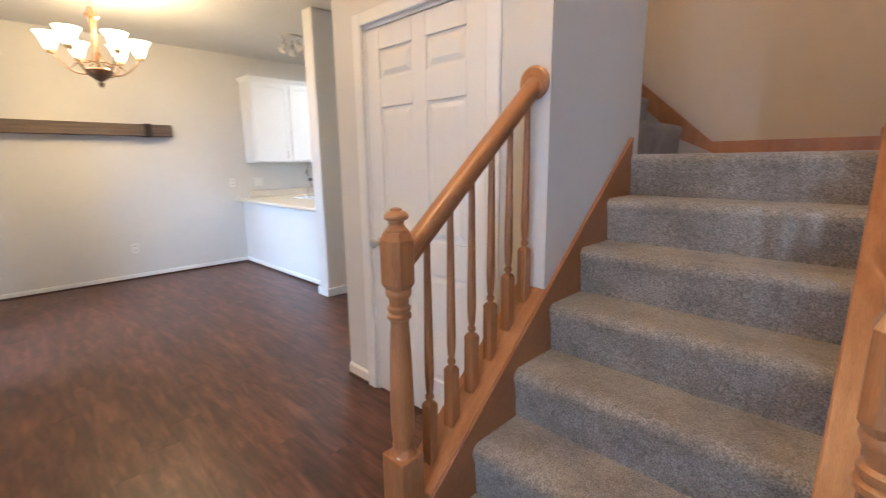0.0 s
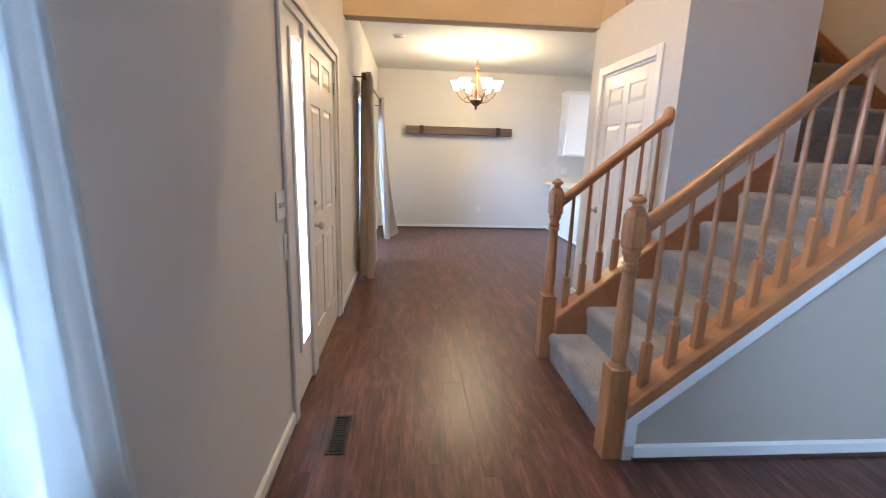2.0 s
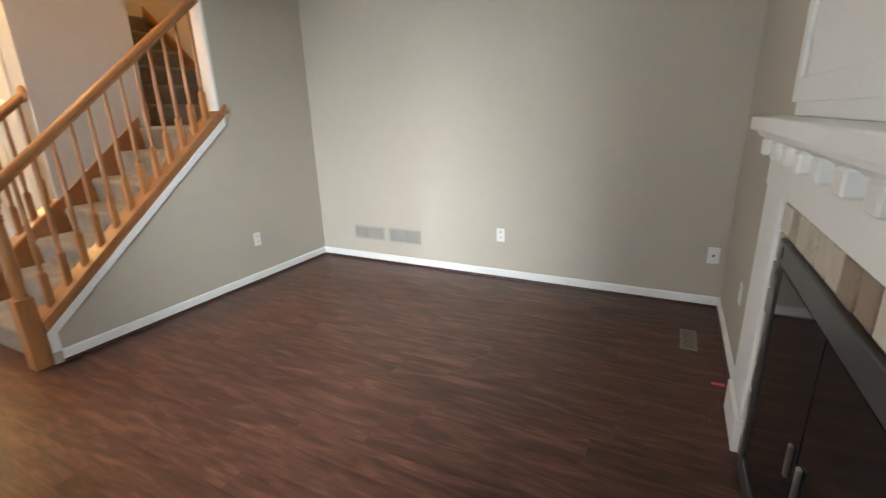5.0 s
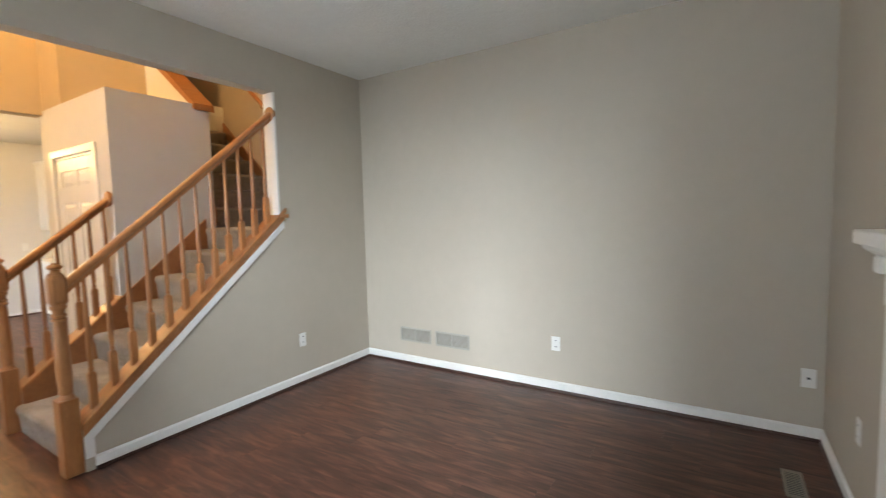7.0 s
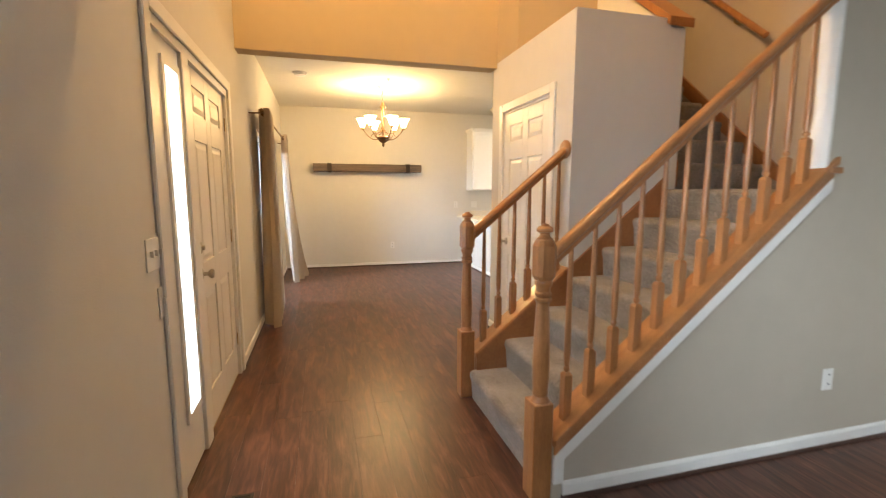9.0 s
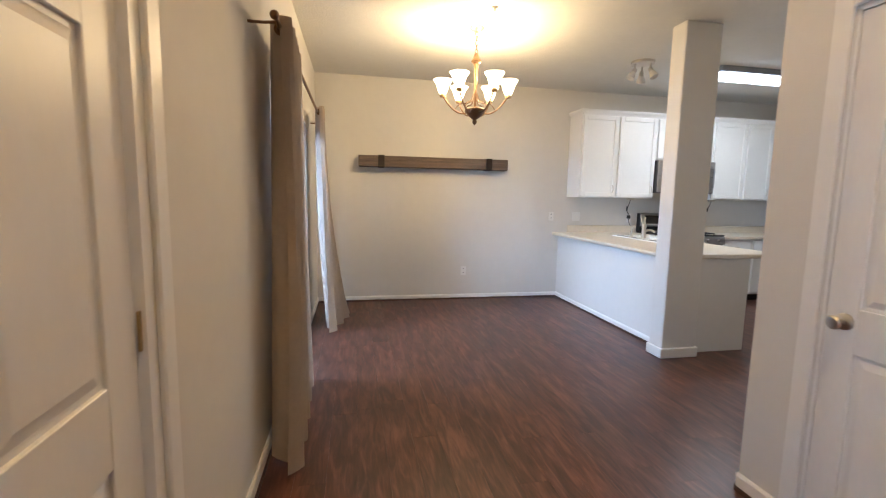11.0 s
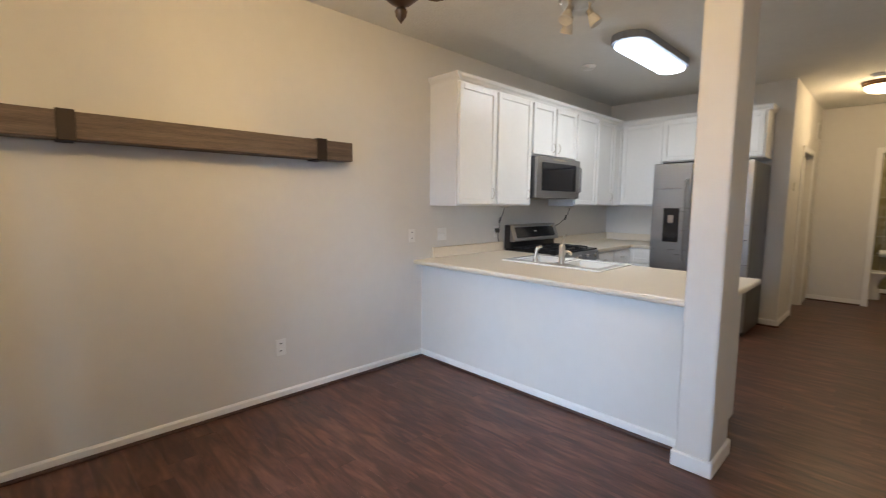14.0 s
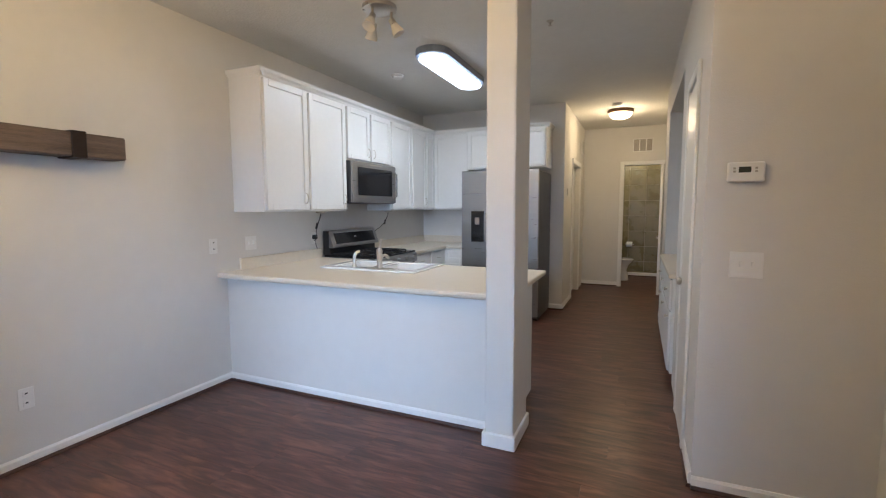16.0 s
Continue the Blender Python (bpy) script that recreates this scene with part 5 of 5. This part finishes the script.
plate("outlet", (XB, 1.34, 0.38), "+x", label="white wall outlet low on the dining wall")
plate("outlet", (XB, 2.56, 1.12), "+x", label="white wall outlet above the counter end")
plate("light_switch", (XB, 2.93, 1.12), "+x", 0.118, 0.118, 2, "white double switch plate over the counter", "light switch")
plate("outlet", (XB, 3.74, 1.11), "+x", label="white outlet beside the range")
plate("light_switch", (0.135, YF, 1.145), "+y", 0.165, 0.125, 3, "white triple switch plate beside the entry", "light switch")
plate("light_switch", (0.09, YF, 0.945), "+y", 0.075, 0.125, 1, "white single switch plate beside the entry", "light switch")
plate("light_switch", (-2.60, 2.55, 1.143), "-y", 0.135, 0.122, 2, "white double switch plate below the thermostat", "light switch")
tm = thing("thermostat", (-2.625, 2.55, 1.57), "white wall thermostat with small dark display", "thermostat")
part("case", B(-2.697, 2.520, 1.525, -2.553, 2.5495, 1.615, 0.008, 2), PLASTIC, tm)
part("display", B(-2.655, 2.5185, 1.567, -2.607, 2.521, 1.593), SCREEN, tm)
for k in range(2):
    part("button", B(-2.592, 2.5185, 1.568 + k * 0.014, -2.582, 2.521, 1.577 + k * 0.014), VENTM, tm)
    part("button", B(-2.676, 2.5185, 1.568 + k * 0.014, -2.666, 2.521, 1.577 + k * 0.014), VENTM, tm)
ho = thing("wall_plate", (-4.0, 6.62, 1.63), "small grey plate on the hallway wall", "wall plate")
part("cover", B(-3.9995, 6.59, 1.58, -3.99, 6.65, 1.68, 0.003), VENTM, ho)


def grille_y(x0, x1, z0, z1, y, cols, label, mat=VENTM, frame_mat=None, n=10):
    """A wall grille that faces -y, with slats between its posts."""
    th = thing("wall_vent", ((x0 + x1) / 2, y, z0), label, "vent")
    part("backing", B(x0 + 0.01, y - 0.002, z0 + 0.01, x1 - 0.01, y - 0.0005, z1 - 0.01), REGM, th)
    b = bmesh.new()
    w = 0.014
    for a in ((x0, z0, x1, z0 + w), (x0, z1 - w, x1, z1), (x0, z0 + w, x0 + w, z1 - w), (x1 - w, z0 + w, x1, z1 - w)):
        box(b, a[0], y - 0.008, a[1], a[2], y - 0.0005, a[3])
    for k in range(1, cols):
        xc = x0 + (x1 - x0) * k / cols
        box(b, xc - 0.007, y - 0.008, z0 + w, xc + 0.007, y - 0.0005, z1 - w)
    part("frame", b, frame_mat or mat, th)
    for k in range(n):
        z = z0 + w + (z1 - z0 - 2 * w) * (k + 0.5) / n
        part("slat", prism(bmesh.new(), [(y - 0.0025, z - 0.001), (y - 0.007, z - 0.005), (y - 0.007, z - 0.003), (y - 0.0025, z + 0.001)], "x", x0 + w, x1 - w), mat, th)


grille_y(0.845, 1.205, 0.225, 0.362, YL, 2, "tan metal return air grille low on the wall")
grille_y(1.265, 1.625, 0.225, 0.362, YL, 2, "tan metal return air grille low on the wall")
grille_y(-3.195, -2.88, 2.365, 2.59, 8.6, 3, "white return air grille above the bathroom door", VENTM, TRIM, 12)
hv = thing("wall_vent", (-4.0, 8.25, 2.4), "white vent grille high on the hallway wall", "vent")
part("frame", B(-3.9995, 8.12, 2.33, -3.985, 8.38, 2.56, 0.003), TRIM, hv)
for k in range(6):
    part("slat", B(-3.985, 8.14, 2.355 + k * 0.033, -3.980, 8.36, 2.372 + k * 0.033), VENTM, hv)


def register(x0, y0, x1, y1, along_x, mat, label):
    th = thing("floor_register", ((x0 + x1) / 2, (y0 + y1) / 2, 0), label, "floor vent")
    part("well", B(x0 + 0.008, y0 + 0.008, 0.0006, x1 - 0.008, y1 - 0.008, 0.0016), BLACKM, th)
    b = bmesh.new()
    w = 0.014
    for a in ((x0, y0, x1, y0 + w), (x0, y1 - w, x1, y1), (x0, y0 + w, x0 + w, y1 - w), (x1 - w, y0 + w, x1, y1 - w)):
        box(b, a[0], a[1], 0.0006, a[2], a[3], 0.006)
    part("frame", b, mat, th)
    n = 14
    for k in range(n):
        t = (k + 0.5) / n
        if along_x:
            xx = x0 + w + (x1 - x0 - 2 * w) * t
            part("slat", B(xx - 0.003, y0 + w, 0.0017, xx + 0.003, y1 - w, 0.005), mat, th)
        else:
            yy = y0 + w + (y1 - y0 - 2 * w) * t
            part("slat", B(x0 + w, yy - 0.003, 0.0017, x1 - w, yy + 0.003, 0.005), mat, th)


register(0.015, -0.345, 0.325, -0.25, True, DARKREG, "dark metal floor register near the entry")
register(3.86, 2.79, 3.955, 3.07, False, REGM, "tan metal floor register near the fireplace")
pk = thing("plastic_scrap", (4.04, 2.45, 0), "small pink plastic scrap on the floor", "scrap")
part("tab", B(4.01, 2.44, 0.0006, 4.07, 2.46, 0.008, 0.002), PINK, pk)

# ---- fireplace ----
fpz = thing("fireplace", (XR, 1.2, 0), "white mantel fireplace with stone mosaic surround and glass doors", "fireplace")
for y0, y1 in ((1.93, 2.24), (0.16, 0.47)):
    part("pilaster", B(4.065, y0, 0.0, XR - 0.001, y1, 1.18, 0.004), TRIM, fpz)
    part("plinth", B(4.05, y0 - 0.015, 0.003, XR - 0.001, y1 + 0.015, 0.16, 0.004), TRIM, fpz)
part("frieze", B(4.06, 0.16, 1.10, XR - 0.001, 2.24, 1.25, 0.003), TRIM, fpz)
part("mantel_shelf", B(3.985, 0.06, 1.315, XR - 0.001, 2.335, 1.37, 0.008, 2), TRIM, fpz)
part("bed_molding", prism(bmesh.new(), [(XR - 0.001, 1.25), (4.055, 1.25), (4.045, 1.275), (4.01, 1.30), (4.005, 1.3145), (XR - 0.001, 1.3145)], "y", 0.10, 2.30), TRIM, fpz)
for k in range(11):
    y = 0.20 + k * 0.195
    part("dentil", B(4.015, y - 0.035, 1.225, 4.06, y + 0.035, 1.285, 0.006), TRIM, fpz)
part("panel", B(4.09, 0.25, 1.3715, XR - 0.001, 2.12, 2.55, 0.004), TRIM, fpz)
bm = bmesh.new()
for a in ((0.25, 1.42, 0.33, 2.55), (2.04, 1.42, 2.12, 2.55), (0.33, 1.42, 2.04, 1.50), (0.33, 2.47, 2.04, 2.55)):
    box(bm, 4.075, a[0], a[1], 4.0895, a[2], a[3], 0.003)
part("panel_frame", bm, TRIM, fpz)
part("backer", B(4.085, 0.47, 0.0, XR - 0.001, 1.93, 1.10), GROUT, fpz)
random.seed(4)
row = 0
stones = []
for c in range(10):
    z0 = 0.01 + c * 0.108
    for y0 in (1.80, 0.47):
        stones.append((y0, z0, y0 + 0.125, z0 + 0.10))
for k in range(11):
    stones.append((0.60 + k * 0.108, 0.985, 0.60 + k * 0.108 + 0.10, 1.09))
for y0, z0, y1, z1 in stones:
    part("stone_tile", B(4.074 + random.uniform(0, 0.004), y0 + 0.003, z0, 4.085, y1 - 0.003, z1 - 0.003, 0.002), STONE, fpz)
part("firebox", B(4.082, 0.60, 0.02, 4.0845, 1.80, 0.98), BLACKM, fpz)
bm = bmesh.new()
for a in ((0.60, 0.02, 0.66, 0.98), (1.74, 0.02, 1.80, 0.98), (0.66, 0.90, 1.74, 0.98), (0.66, 0.02, 1.74, 0.12)):
    box(bm, 4.06, a[0], a[1], 4.082, a[2], a[3], 0.003)
part("surround", bm, DARKST, fpz, "dark metal firebox frame")
for y0, y1 in ((0.67, 1.195), (1.205, 1.73)):
    d = part("glass_door", B(4.066, y0, 0.13, 4.072, y1, 0.89), BLACKG, fpz)
    part("pull", B(4.055, (y1 - 0.05) if y1 < 1.2 else (y0 + 0.03), 0.46, 4.066, (y1 - 0.03) if y1 < 1.2 else (y0 + 0.05), 0.56, 0.003), STEEL, d)

# ---- hallway cabinet and bathroom ----
hc = thing("base_cabinet", (-2.5, 4.86, 0), "white built-in hallway cabinet with drawers and counter", "cabinet", "white base cabinets")
part("body", B(-2.80, 4.005, 0.08, -2.205, 5.715, 0.85), CABW, hc)
part("counter", B(-2.83, 4.003, 0.8505, -2.203, 5.717, 0.885, 0.004), LAMIN, hc)
for k in range(3):
    y0 = 4.02 + k * 0.565
    for z0, z1 in ((0.10, 0.58), (0.60, 0.84)):
        d = part("door" if z0 < 0.3 else "drawer", B(-2.82, y0, z0, -2.801, y0 + 0.55, z1, 0.004), CABW, hc)
        part("knob", lathe(bmesh.new(), [(0, 0), (0.007, 0), (0.007, 0.012), (0.015, 0.02), (0.012, 0.028), (0, 0.03)], (-2.82, y0 + (0.08 if z0 < 0.3 else 0.275), 0.53 if z0 < 0.3 else 0.72), IN_X, 10), NICKEL, d, smooth=True)
to = thing("toilet", (-3.42, 9.4, 0), "white porcelain toilet in the bathroom", "toilet")
part("pedestal", lathe(bmesh.new(), [(0.12, 0.003), (0.115, 0.10), (0.09, 0.20), (0.12, 0.30), (0.17, 0.37), (0.18, 0.395), (0, 0.395)], (-3.36, 9.4, 0), Matrix.Diagonal((1.25, 0.95, 1, 1)), 20), PORC, to, smooth=True)
part("seat", lathe(bmesh.new(), [(0, 0.397), (0.185, 0.397), (0.19, 0.41), (0.18, 0.425), (0, 0.43)], (-3.36, 9.4, 0), Matrix.Diagonal((1.25, 0.98, 1, 1)), 24), PORC, to, smooth=True)
part("tank", B(-3.85, 9.18, 0.36, -3.64, 9.62, 0.72, 0.02, 2), PORC, to)
part("tank_lid", B(-3.86, 9.17, 0.721, -3.63, 9.63, 0.75, 0.008), PORC, to)
tp = thing("toilet_paper", (-3.2, 9.98, 0.68), "white toilet paper roll on the tiled wall", "toilet paper")
part("roll", lathe(bmesh.new(), [(0.02, -0.055), (0.055, -0.055), (0.055, 0.055), (0.02, 0.055), (0.02, -0.055)], (-3.22, 9.945, 0.66), OUT_X, 18), PLASTIC, tp, smooth=True)
part("holder", tube(bmesh.new(), [(-3.30, 10.01, 0.66), (-3.30, 9.945, 0.66), (-3.14, 9.945, 0.66), (-3.14, 10.01, 0.66)], 0.007), NICKEL, tp, smooth=True)
bt = bpy.data.objects["wall_bath"]
tile_me = None
for i in range(6):
    for j in range(9):
        if tile_me is None:
            t = part("tile", B(0.004, -0.008, 0.004, 0.306, 0.0, 0.306, 0.002), TILEB, None)
            tile_me = t.data
        else:
            t = new("tile", tile_me)
        t.parent = bt
        t.location = (-4.18 + i * 0.31, 10.02, 0.0 + j * 0.31)

# ---- floor planks ----
random.seed(11)
PW = 0.152
shapes = {}
rows = int((8.72 - (YF - 0.1)) / PW) + 10
far = bmesh.new()
count = 0
for r in range(rows):
    y = YF - 0.14 + r * PW
    x = XB - 0.1 - random.random() * 1.2
    while x < XR + 0.1:
        x0, x1 = max(x, XB - 0.1), min(x + 1.22, XR + 0.1)
        if y > YL + 0.1:
            x1 = min(x1, -2.2 if y < 9 else -2.4)
        if x1 - x0 > 0.03:
            near = y < 2.6 and count < 300
            if near:
                key = round(x1 - x0, 3)
                if key not in shapes:
                    pl = part("plank", B(0.0003, 0.0003, -0.0034, key - 0.0003, PW - 0.0003, 0.0, 0.0003), FLOORM, None)
                    shapes[key] = pl.data
                else:
                    pl = new("plank", shapes[key])
                pl.location = (x0, y, 0.0)
                pl.parent = floor
                count += 1
            else:
                box(far, x0 + 0.0006, y + 0.0006, -0.0034, x1 - 0.0006, y + PW - 0.0006, 0.0)
        x += 1.22
ob = part("far_planks", far, FLOORM, floor)
tagged(ob, "dark brown vinyl planks further off", kind="stuff")
